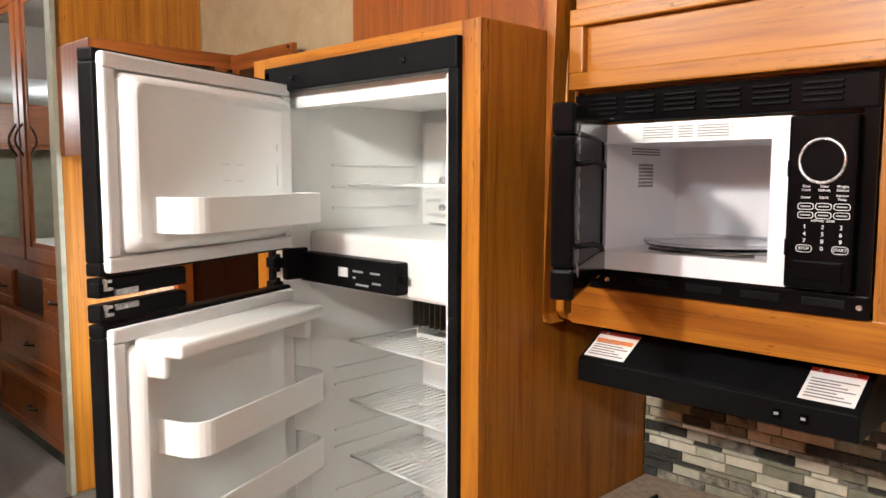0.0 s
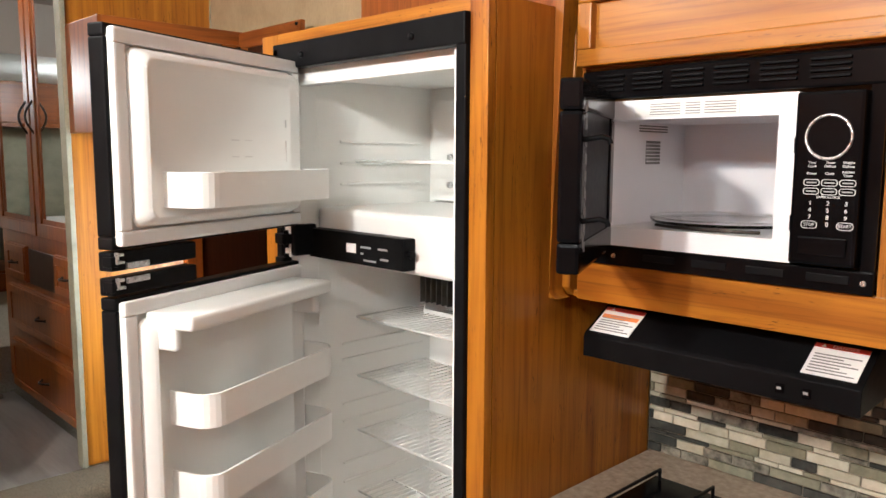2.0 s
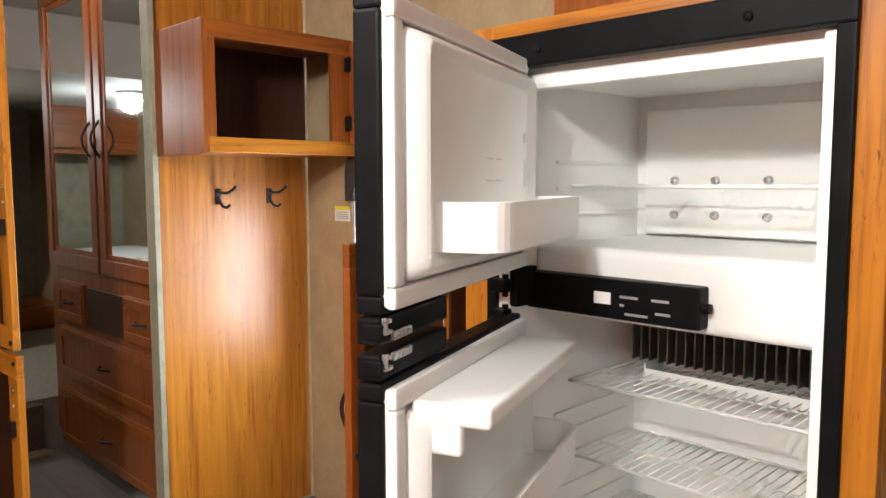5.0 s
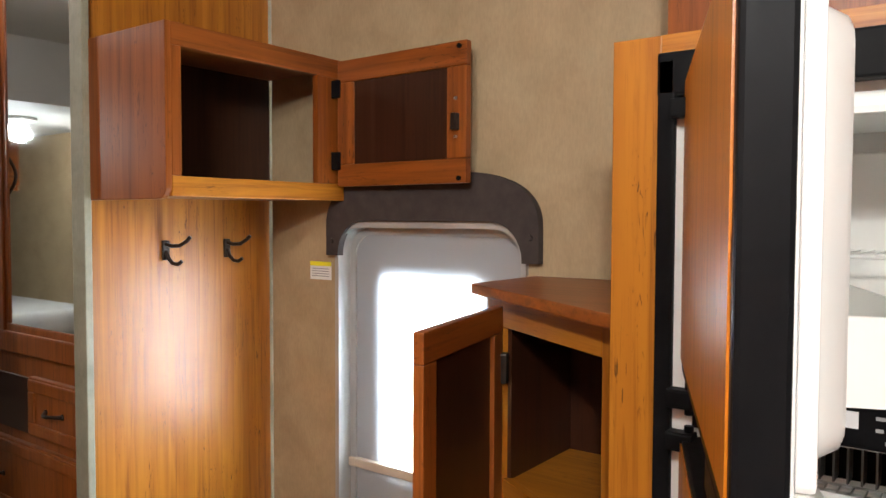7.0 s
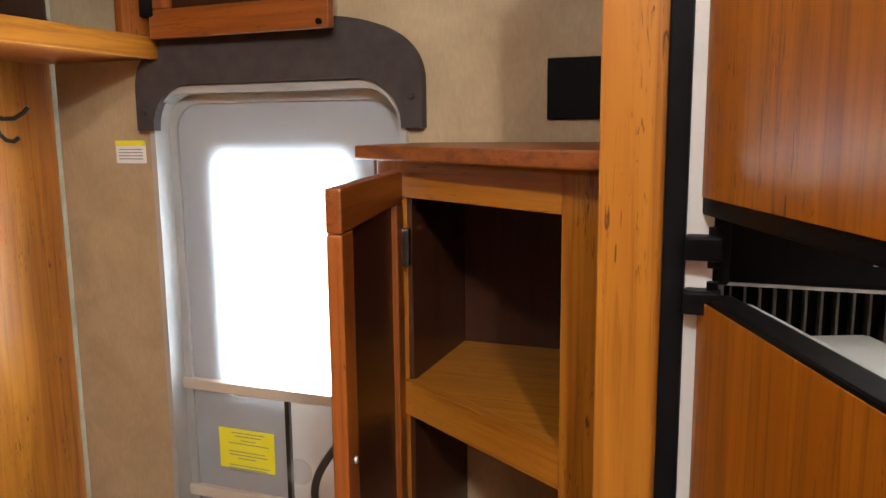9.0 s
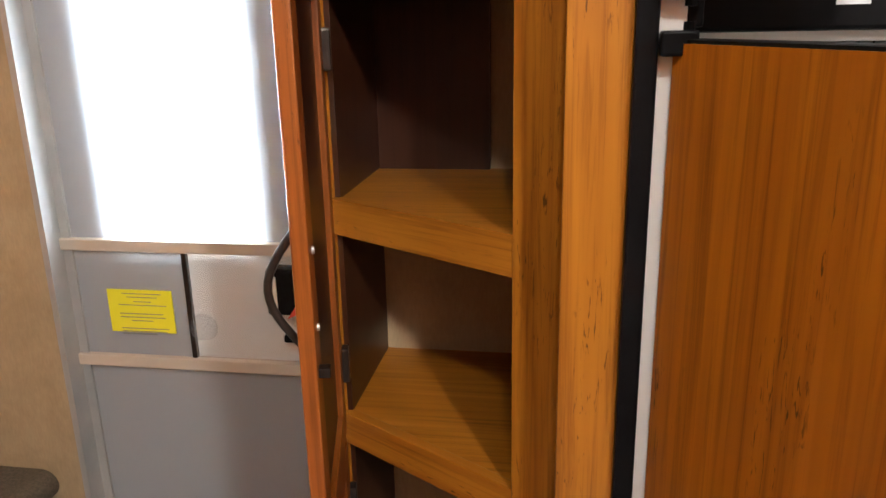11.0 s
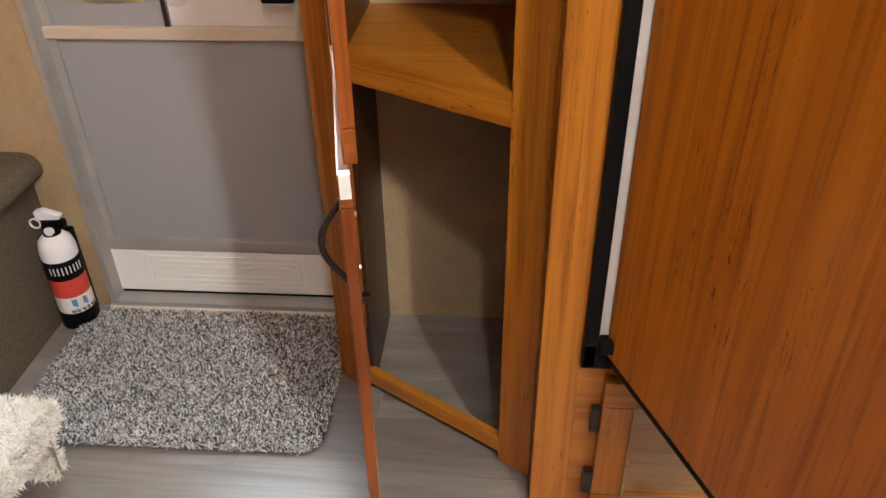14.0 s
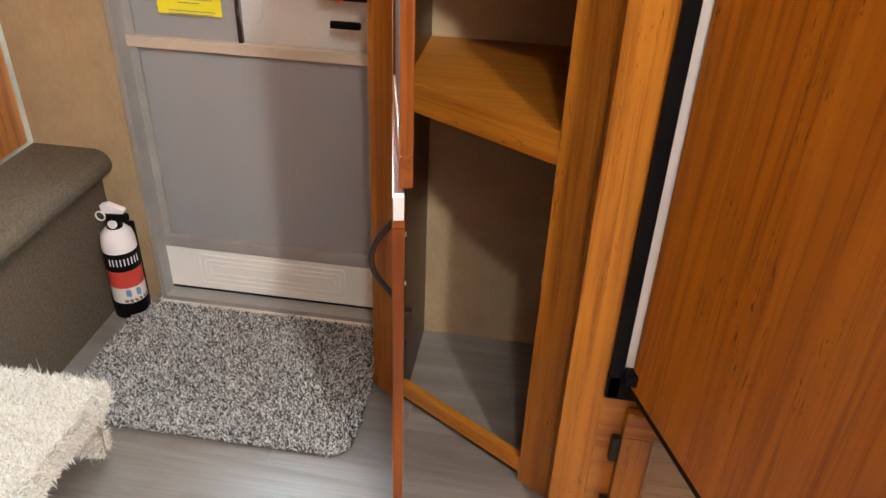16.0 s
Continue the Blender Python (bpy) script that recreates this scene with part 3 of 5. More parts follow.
    dd("latch_hook", box(W - 0.012, W + 0.004, 0.012, 0.034, zc - 0.009, zc + 0.009, 0.002), black, "black latch hook")
    for z in (0.01, H - 0.03):
        dd("hinge_arm", box(-0.006, 0.05, 0.012, 0.03, z, z + 0.02, 0.003), black)
    return d


fridge_door(1.507, 1.878, -68.0, True)
fridge_door(0.416, 1.426, -68.0, False)
set_down(fr, 0, -0.006, -0.027)

# --- corner cabinet beside the entry door ---
cc = thing("corner_cabinet", (-1.8, 1.4, 0), "tall open cherry corner cabinet with three empty compartments", "cabinet")
part("top", prism([(-1.588, 1.056), (-2.03, 1.352), (-2.03, WALL), (-1.588, WALL)], 1.520, 1.542, 2, 0.003), red_x, cc)
part("side_panel", box(-2.012, -1.998, 1.385, WALL, 0, 1.526), wood_z, cc)
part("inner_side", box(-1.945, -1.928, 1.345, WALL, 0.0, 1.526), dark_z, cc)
FT = 147.7
face = new("face_frame")
face.parent = cc
face.matrix_basis = cc.matrix_basis.inverted() @ pose(-1.610, 1.125, 0, 0, 0, FT)
FW = 0.4616
pf = lambda nm, bm, m, lab="": part(nm, bm, m, face, lab, True)
pf("stile", box(-0.03, 0.045, -0.02, 0.0, 0.0, 1.526, 0.002), wood_z)
pf("stile", box(FW - 0.068, FW, -0.02, 0.0, 0.0, 1.526, 0.002), wood_z)
pf("top_rail", box(0.045, FW - 0.068, -0.02, 0.0, 1.462, 1.526, 0.002), wood_x)
pf("bottom_rail", box(0.045, FW - 0.068, -0.02, 0.0, 0.025, 0.062, 0.002), wood_x)
for z in (1.160, 0.793):
    pf("shelf_edge", box(0.045, FW - 0.066, -0.022, -0.002, z - 0.055, z + 0.002, 0.002), wood_x)
    part("shelf", prism([(-1.588, 1.135), (-1.655, 1.172), (-1.998, 1.389), (-1.998, WALL), (-1.588, WALL)], z - 0.016, z, 2), wood_x, cc)
# Near-black inner side added to put shade into the compartments.
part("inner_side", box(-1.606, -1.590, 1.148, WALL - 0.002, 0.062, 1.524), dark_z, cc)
# Dark sheet over the left part of the top compartment's back.
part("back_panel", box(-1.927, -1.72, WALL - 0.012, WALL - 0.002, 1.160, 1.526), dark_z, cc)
for z in (1.01, 0.50):
    part("catch", box(-1.648, -1.622, 1.175, 1.187, z - 0.012, z + 0.012, 0.003), steel, cc, "small bright catch")


def tall_door(z0, z1, turn, handle_z):
    d = new("door")
    d.parent = cc
    d.matrix_basis = cc.matrix_basis.inverted() @ pose(-1.952, 1.318, 0, 0, 0, turn)
    W = 0.372
    part("panel", box(0.045, W - 0.045, 0.004, 0.010, z0 + 0.045, z1 - 0.045), dark_z, d, "dark brown sunken panel", True)
    for nm, b, m in zip(("bottom_rail", "top_rail", "stile", "stile"), frame_ring(0, W, z0, z1, 0.05, 0, 0.019), (red_x, red_x, red_z, red_z)):
        part(nm, b, m, d, "", True)
    bow_handle(d, (W - 0.03, 0, handle_z - 0.065), (W - 0.03, 0, handle_z + 0.065), (0.0, -0.032, 0))
    for z in (z0 + 0.12, z1 - 0.12):
        part("hinge", box(-0.008, 0.014, 0.008, 0.03, z - 0.03, z + 0.03, 0.004), bronze, d, "dark bronze hinge", True)
    for z in (handle_z - 0.045, handle_z + 0.045):
        part("screw", cyl((W - 0.03, 0.018, z), (W - 0.03, 0.022, z), 0.005, 0.004, 10), steel, d, "", True)
    part("catch_pin", box(W - 0.026, W - 0.012, 0.018, 0.032, handle_z - 0.10, handle_z - 0.088, 0.002), bronze, d, "", True)
    return d


tall_door(0.772, 1.505, -76.5, 1.14)
low = tall_door(0.04, 0.757, -78.2, 0.635)
part("paper_tag", box(0.36, 0.3735, 0.002, 0.0175, 0.722, 0.759), paper, low, "white paper tag at the door's top corner", True)

# --- open wall cabinet over the hooks ---
wc = thing("wall_cabinet", (-2.79, 1.31, 1.69), "small cherry wall cabinet with its door swung open", "cabinet")
CY0, CY1, CZ0, CZ1, CX = 1.040, WALL - 0.003, 1.72, 2.097, -2.612
part("side_panel", prism([(-2.944, CZ0 - 0.006)] + [(CX - 0.03 + 0.03 * math.sin(radians(a)), CZ0 + 0.024 - 0.03 * math.cos(radians(a))) for a in range(0, 91, 15)] + [(CX, CZ1), (-2.944, CZ1)], CY0, CY0 + 0.015, 1, 0.002), red_z, wc)
part("bottom_panel", box(-2.944, CX - 0.019, CY0 + 0.015, CY1, CZ0 + 0.004, CZ0 + 0.018), red_y, wc)
part("top_panel", box(-2.944, CX - 0.019, CY0 + 0.015, CY1, CZ1 - 0.016, CZ1 - 0.002), red_y, wc)
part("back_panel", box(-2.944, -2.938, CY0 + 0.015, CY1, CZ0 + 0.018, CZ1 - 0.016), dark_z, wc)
part("bottom_rail", box(CX - 0.019, CX, CY0 + 0.015, CY1, CZ0, CZ0 + 0.045, 0.002), wood_y, wc)
part("top_rail", box(CX - 0.019, CX, CY0 + 0.015, CY1, CZ1 - 0.050, CZ1, 0.002), red_y, wc)
part("stile", box(CX - 0.019, CX, CY0 + 0.015, CY0 + 0.04, CZ0 + 0.045, CZ1 - 0.050, 0.002), red_z, wc)
part("stile", box(CX - 0.019, CX, CY1 - 0.118, CY1, CZ0 + 0.045, CZ1 - 0.050, 0.002), red_z, wc)
part("catch", box(CX - 0.03, CX - 0.02, CY0 + 0.038, CY0 + 0.048, 1.855, 1.88, 0.002), steel, wc, "small bright catch")
wd = new("door")
wd.parent = wc
wd.matrix_basis = wc.matrix_basis.inverted() @ pose(CX + 0.018, 1.552, 0, 0, 0, -1.5)
DW = 0.425
part("panel", box(0.05, DW - 0.05, -0.002, 0.004, 1.81, 2.03), dark_z, wd, "dark brown sunken panel", True)
for nm, b, m in zip(("bottom_rail", "top_rail", "stile", "stile"), frame_ring(0, DW, 1.757, 2.088, 0.058, -0.008, 0.012), (red_x, red_x, red_z, red_z)):
    part(nm, b, m, wd, "", True)
for z in (1.825, 2.015):
    part("hinge", box(-0.02, 0.012, -0.014, -0.002, z - 0.024, z + 0.024, 0.004), black, wd, "black butt hinge", True)
for x, z in ((DW - 0.02, 2.075), (DW - 0.02, 1.768)):
    part("bumper", cyl((x, -0.008, z), (x, -0.013, z), 0.006, None, 10), black, wd, "", True)
for z in (1.865, 1.955):
    part("screw", cyl((DW - 0.03, -0.008, z), (DW - 0.03, -0.012, z), 0.004, None, 8), steel, wd, "", True)
part("catch_pin", box(DW - 0.036, DW - 0.02, -0.024, -0.006, 1.88, 1.92, 0.003), bronze, wd, "", True)

# --- coat hooks ---
hook = thing("coat_hook", (-2.925, 1.215, 1.56), "dark bronze double coat hook screwed to the panel", "hook", "coat hooks")
part("plate", box(-2.925, -2.919, 1.204, 1.226, 1.535, 1.588, 0.004), bronze, hook)
part("upper_prong", tube([(-2.92, 1.215, 1.578), (-2.905, 1.222, 1.573), (-2.885, 1.232, 1.574), (-2.868, 1.242, 1.586), (-2.86, 1.248, 1.598)], 0.0052, 8), bronze, hook, "", False, True)
part("lower_prong", tube([(-2.92, 1.215, 1.56), (-2.912, 1.217, 1.54), (-2.90, 1.221, 1.527), (-2.885, 1.227, 1.525), (-2.875, 1.232, 1.534)], 0.0052, 8), bronze, hook, "", False, True)
set_down(hook, -0.02, 0.04, 0.025)
copy_thing(hook, pose(-2.945, 1.452, 1.585))

# --- entry door ---
door = thing("door_1", (-2.31, 1.6, 0), "closed entry door with a frosted window behind a screen door", "door", "", "structure")
YS = 1.645
arch = [(x, z) for x, z in rounded(DX0, DX1, 0.0, DZ1, 0.085, 8, (0, 0, 1, 1))]
inn = [(x, z) for x, z in rounded(DX0 + 0.014, DX1 - 0.014, 0.022, DZ1 - 0.016, 0.075, 8, (0, 0, 1, 1))]


def hoop(a, b, y0, y1):
    """A frame between two outlines with as many points."""
    bm = bmesh.new()
    v = [[bm.verts.new((x, y, z)) for x, z in o] for o in (a, b) for y in (y0, y1)]
    n = len(a)
    for i in range(n):
        j = (i + 1) % n
        for p, q in ((0, 1), (1, 3), (3, 2), (2, 0)):
            bm.faces.new((v[p][i], v[p][j], v[q][j], v[q][i]))
    bmesh.ops.recalc_face_normals(bm, faces=bm.faces)
    return bm


part("jamb", hoop(arch, inn, WALL - 0.012, YS + 0.08), alu, door, "painted aluminium door jamb")
in2 = [(x, z) for x, z in rounded(DX0 + 0.034, DX1 - 0.034, 0.05, DZ1 - 0.036, 0.06, 8, (0, 0, 1, 1))]
part("screen_frame", hoop(inn, in2, YS, YS + 0.016), alu, door)
WX0, WX1, WZ0, WZ1 = -2.53, -2.205, 0.975, 1.51
SL, SR = DX0 + 0.034, DX1 - 0.034
outer = box(DX0 + 0.02, WX0, YS + 0.032, YS + 0.08, 0.02, DZ1 - 0.02)
join(outer, box(WX1, DX1 - 0.02, YS + 0.032, YS + 0.08, 0.02, DZ1 - 0.02), box(WX0, WX1, YS + 0.032, YS + 0.08, 0.02, WZ0), box(WX0, WX1, YS + 0.032, YS + 0.08, WZ1, DZ1 - 0.02))
part("outer_door", outer, white_panel, door, "white moulded outer door")
win = part("window_frame", hoop(rounded(WX0 - 0.03, WX1 + 0.03, WZ0 - 0.03, WZ1 + 0.03, 0.045, 6), rounded(WX0 + 0.004, WX1 - 0.004, WZ0 + 0.004, WZ1 - 0.004, 0.03, 6), YS + 0.024, YS + 0.036), white_panel, door)
pane = part("pane", box(WX0, WX1, YS + 0.044, YS + 0.048, WZ0, WZ1), glass, win, "window glass washed out by daylight")
pane.visible_shadow = False
for nm, z0, z1 in (("upper_screen", 0.99, DZ1 - 0.036), ("lower_screen", 0.19, 0.706)):
    sc = part(nm, box(SL, SR, YS + 0.007, YS + 0.009, z0, z1), screen, door, "grey insect screen")
XM = -2.372
part("middle_screen", box(SL, XM, YS + 0.007, YS + 0.009, 0.727, 0.972), screen, door, "grey insect screen")
part("slider", box(XM + 0.006, SR, YS + 0.006, YS + 0.009, 0.727, 0.972), film, door, "clear plastic sliding panel")
part("slider_rail", box(XM - 0.004, XM + 0.006, YS + 0.002, YS + 0.014, 0.727, 0.972), bronze, door)
for z in (0.969, 0.703):
    part("cross_bar", box(DX0 + 0.006, DX1 - 0.006, YS - 0.008, YS + 0.016, z, z + 0.026, 0.003), alu_warm, door, "tan aluminium cross bar")
kick = part("kick_plate", box(DX0 + 0.006, DX1 - 0.006, YS - 0.004, YS + 0.013, 0.030, 0.160, 0.003), plastic, door, "white ribbed kick plate")
part("kick_rail", box(DX0 + 0.006, DX1 - 0.006, YS - 0.009, YS + 0.012, 0.160, 0.193, 0.003), alu, door)
# Black strip painting the shade of the gap below the kick plate.
part("kick_seal", box(DX0 + 0.006, DX1 - 0.006, YS - 0.001, YS + 0.012, 0.0145, 0.030), black, door, "black strip for the dark gap under the kick plate")
for k in range(3):
    g = 0.014 * k
    part("rib", hoop(rounded(SL + 0.07 + g, SR - 0.07 - g, 0.050 + g * 1.1, 0.142 - g * 1.1, 0.008, 4), rounded(SL + 0.073 + g, SR - 0.073 - g, 0.0525 + g * 1.1, 0.1395 - g * 1.1, 0.006, 4), YS - 0.0062, YS - 0.002), plastic, kick)
part("threshold", prism([(1.592, 0.0), (1.592, 0.006), (1.605, 0.012), (1.65, 0.013), (1.725, 0.013), (1.725, 0.0)], DX0 - 0.005, DX1 + 0.005, 0), threshold_mat, door, "pale aluminium threshold")
for x in (-2.35, -2.1):
    part("screw", cyl((x, 1.612, 0.011), (x, 1.612, 0.016), 0.006, None, 10), steel, door)
part("pull_cup", cyl((-2.342, YS + 0.004, 0.802), (-2.342, YS - 0.014, 0.802), 0.032, 0.024, 24, 0.002), film, door, "clear round finger pull")
lk = part("lock_box", box(-2.188, -2.066, YS - 0.014, YS + 0.03, 0.843, 0.942, 0.006), black, door, "black door latch")
part("latch_plate", box(-2.182, -2.164, YS - 0.018, YS - 0.012, 0.856, 0.928, 0.004), white_panel, lk)
part("red_lever", prism([(-2.143, 0.838), (-2.123, 0.868), (-2.113, 0.853)], YS - 0.02, YS - 0.012, 1), red_ink, lk)
part("lever", box(-2.155, -2.087, YS - 0.022, YS - 0.006, 0.785, 0.801, 0.005), black, door, "black latch lever")
stk = part("yellow_label", box(-2.558, -2.409, YS + 0.002, YS + 0.0055, 0.784, 0.881), yellow, door, "yellow sticker with fine print")
for k, (z, a, b_) in enumerate(((0.842, 0.03, 0.1), (0.834, 0.04, 0.09), (0.824, 0.055, 0.075), (0.816, 0.02, 0.11), (0.796, 0.02, 0.1), (0.788, 0.02, 0.105), (0.78, 0.045, 0.075), (0.762, 0.02, 0.11), (0.755, 0.02, 0.105), (0.749, 0.02, 0.08))):
    part("print_line", box(-2.553 + a, -2.553 + b_ + 0.02, YS + 0.001, YS + 0.0025, z + 0.0302, z + 0.0316), ink, stk)

def arch_side(a0, a1, cx, cz, r, n=8):
    return [(cx + r * math.cos(radians(a0 + (a1 - a0) * k / n)), cz + r * math.sin(radians(a0 + (a1 - a0) * k / n))) for k in range(n + 1)]


crown = []
for k in range(33):
    a = math.pi * (1 - k / 32)
    crown.append((-2.343 + 0.337 * math.copysign(abs(math.cos(a)) ** 0.62, math.cos(a)), 1.652 + 0.138 * abs(math.sin(a)) ** 0.85))
va = thing("door_valance", (-2.32, 1.56, 1.545), "dark brown padded arch over the entry door", "valance")
part("padding", prism([(-2.68, 1.570)] + crown + [(-2.006, 1.570), (-2.050, 1.570)] + arch_side(0, 90, -2.141, 1.575, 0.091) + arch_side(90, 180, -2.545, 1.575, 0.091) + [(-2.636, 1.570)], WALL - 0.024, WALL - 0.002, 1), valance, va)
for x, z in ((-2.658, 1.61), (-2.028, 1.63)):
    part("button", cyl((x, WALL - 0.023, z), (x, WALL - 0.028, z), 0.008, 0.006, 12), valance, va)
sw = box(-1.772, -1.672, WALL - 0.008, WALL - 0.001, 1.582, 1.690, 0.003)
solo("wall_plate", sw, black, "small black cover plate on the wall", "wall plate")
w = thing("warning_label", (-2.72, WALL, 1.50), "small white warning sticker with a yellow header", "sticker")
part("sheet", box(-2.765, -2.682, WALL - 0.003, WALL - 0.0005, 1.498, 1.549), paper, w)
part("header", box(-2.765, -2.682, WALL - 0.004, WALL - 0.0015, 1.537, 1.549), yellow, w, "yellow header strip")
for z in (1.529, 1.522, 1.515, 1.508):
    part("print_line", box(-2.757, -2.690, WALL - 0.004, WALL - 0.0015, z - 0.001, z + 0.001), ink, w)
back = solo("daylight_backdrop", box(-4.5, 0, 3.0, 3.02, -0.5, 4.0), day_glow, "plain bright daylight outside the door window", "backdrop", "", "structure")

# --- ceiling lamps ---
def ceiling_lamp(x, y, watts, tint, CEIL=CEIL):
    la = thing("ceiling_lamp", (x, y, CEIL), "round flush white ceiling light, switched on, mostly assumed out of view", "ceiling lamp", "ceiling lamps")
    part("rim", hoop_z(0.085, 0.07, CEIL - 0.016, CEIL, x, y), plastic, la)
    part("diffuser", cyl((x, y, CEIL - 0.002), (x, y, CEIL - 0.011), 0.07, 0.066, 28), lamp_glow, la, "glowing frosted diffuser")
    lt = bpy.data.lights.new("lamp_light", "POINT")
    lt.shadow_soft_size, lt.energy, lt.color = 0.05, watts, tint
    ob = new("lamp_light", lt)
    ob.matrix_world = pose(x, y, CEIL - 0.075)
    ob.parent = la
    ob.matrix_parent_inverse = la.matrix_basis.inverted()


def hoop_z(r0, r1, z0, z1, x, y, n=28):
    bm = bmesh.new()
    v = [[bm.verts.new((x + r * math.cos(2 * math.pi * k / n), y + r * math.sin(2 * math.pi * k / n), z)) for k in range(n)] for r in (r0, r1) for z in (z0, z1)]
    for i in range(n):
        j = (i + 1) % n
        for p, q in ((0, 1), (1, 3), (3, 2), (2, 0)):
            bm.faces.new((v[p][i], v[p][j], v[q][j], v[q][i]))
    bmesh.ops.recalc_face_normals(bm, faces=bm.faces)
    return bm


for (x, y), wts, tint in zip(LAMPS, POWER, TINT):
    ceiling_lamp(x, y, wts, tint, CEIL if x > -4.62 else 2.175)

# --- microwave cabinet ---
MY = 1.288
mc = thing("microwave_cabinet", (-0.4, 1.43, 1.412), "cherry overhead cabinet housing the built-in microwave", "cabinet")
part("side_panel", prism([(MY + 0.002, 1.43), (MY + 0.02, 1.412), (WALL, 1.412), (WALL, CEIL), (MY + 0.002, CEIL)], -0.885, -0.866, 0, 0.003), wood_z, mc)
part("stile", prism(rounded(-0.885, -0.846, 1.412, CEIL, 0.02, 5, (1, 0, 0, 0)), MY - 0.038, MY + 0.004, 1, 0.003), wood_z, mc)
part("bottom_rail", box(-0.846, 0.62, MY - 0.002, MY + 0.016, 1.412, 1.486, 0.002), wood_x, mc)
part("stile", box(-0.846, -0.838, MY - 0.002, MY + 0.016, 1.486, 1.84), wood_z, mc)
part("stile", box(-0.33, 0.62, MY - 0.002, MY + 0.016, 1.486, 1.84), wood_z, mc)
part("middle_rail", box(-0.846, 0.62, MY - 0.002, MY + 0.016, 1.84, 1.862), wood_x, mc)
part("top_frame", box(-0.846, 0.62, MY - 0.002, MY + 0.016, 1.862, CEIL), wood_x, mc)
up = cabinet_door("lift_door", mc, -0.842, -0.282, 1.843, 1.985, MY - 0.028, MY - 0.002, wood_z, wood_x, wood_x, 0.03, False)
part("bottom_panel", box(-0.866, 0.62, MY + 0.016, WALL, 1.412, 1.424), wood_x, mc)
sd = cabinet_door("side_door", mc, -0.275, 0.25, 1.46, 2.2, MY - 0.042, MY - 0.022, wood_z, wood_x, wood_z, 0.06, False)
bow_handle(sd, (-0.245, MY - 0.042, 1.60), (-0.245, MY - 0.042, 1.72), (0, -0.03, 0), False)

set_down(mc, 0.02, -0.032, -0.042)

# --- microwave ---
mw = thing("microwave", (-0.585, 1.4, 1.486), "black built-in microwave with a white cavity, its door open", "microwave")
TX0, TX1, TZ0, TZ1 = -0.838, -0.332, 1.486, 1.835
part("trim_top", box(TX0, TX1, MY - 0.012, MY - 0.002, 1.783, TZ1, 0.004), gloss, mw)
part("trim_bottom", box(TX0, TX1, MY - 0.012, MY - 0.002, TZ0, 1.522, 0.004), gloss, mw)
part("trim_side", box(TX0, -0.80, MY - 0.012, MY - 0.002, 1.522, 1.783), gloss, mw)
part("trim_side", box(-0.352, TX1, MY - 0.012, MY - 0.002, 1.522, 1.783), gloss, mw)
for k in range(6):
    x0 = -0.805 + k * 0.074
    for j in range(4):
        part("vent_slat", box(x0, x0 + 0.056, MY - 0.017, MY - 0.011, 1.796 + j * 0.0085, 1.800 + j * 0.0085, 0.0015), hood_paint, mw)
for k in range(4):
    x0 = -0.70 + k * 0.092
    part("slot", box(x0, x0 + 0.06, MY - 0.0145, MY - 0.0115, 1.50, 1.512, 0.0012), black, mw)
for x in (-0.825, -0.345, -0.76):
    part("screw", cyl((x, MY - 0.011, 1.504), (x, MY - 0.015, 1.504), 0.004, None, 10), steel, mw)
BX0, BX1, BZ0, BZ1 = -0.79, -0.446, 1.524, 1.778
CX0, CX1, CZ_0, CZ_1 = -0.768, -0.474, 1.558, 1.745
YF = 1.268
for b in (box(BX0, CX0, YF, MY + 0.0, BZ0, BZ1), box(CX1, BX1, YF, MY, BZ0, BZ1), box(CX0, CX1, YF, MY, BZ0, CZ_0), box(CX0, CX1, YF, MY, CZ_1, BZ1)):
    part("front_frame", b, enamel, mw)
for b in (box(CX0 - 0.008, CX0, MY, 1.53, CZ_0 - 0.008, CZ_1 + 0.008), box(CX1, CX1 + 0.008, MY, 1.53, CZ_0 - 0.008, CZ_1 + 0.008), box(CX0, CX1, MY, 1.53, CZ_0 - 0.008, CZ_0), box(CX0, CX1, MY, 1.53, CZ_1, CZ_1 + 0.008), box(CX0, CX1, 1.53, 1.538, CZ_0 - 0.008, CZ_1 + 0.008)):
    part("cavity_wall", b, enamel, mw)
for i in range(7):
    for j in range(7):
        part("vent_hole", box(CX0 - 0.0005, CX0 + 0.001, 1.385 + j * 0.0075, 1.390 + j * 0.0075, 1.668 + i * 0.0065, 1.6725 + i * 0.0065), ink, mw)
for i in range(3):
    part("vent_slot", box(CX0 - 0.0005, CX0 + 0.001, 1.36, 1.46, 1.728 + i * 0.005, 1.7305 + i * 0.005), ink, mw)
lab = part("data_label", box(-0.72, -0.535, YF - 0.002, YF + 0.001, 1.749, 1.774), paper, mw, "grey-printed data label")
for k in range(5):
    for x0, x1 in ((-0.69, -0.635), (-0.625, -0.60), (-0.592, -0.54)):
        part("print_line", box(x0, x1, YF - 0.003, YF - 0.001, 1.752 + k * 0.0042, 1.7535 + k * 0.0042), ink, lab)
tt = part("turntable", cyl((-0.615, 1.405, 1.566), (-0.615, 1.405, 1.572), 0.125, 0.13, 40, 0.001), glass, mw, "clear glass turntable")
part("turntable_ring", tube([(-0.615 + 0.128 * math.cos(a), 1.405 + 0.128 * math.sin(a), 1.574) for a in np.linspace(0, 2 * math.pi, 41)[:-1]], 0.003, 6, True), glass, tt)
part("roller_support", tube([(-0.70, 1.315, 1.562), (-0.66, 1.295, 1.562), (-0.60, 1.288, 1.562), (-0.54, 1.296, 1.562), (-0.51, 1.308, 1.562)], 0.003, 6), bronze, mw, "", False, True)
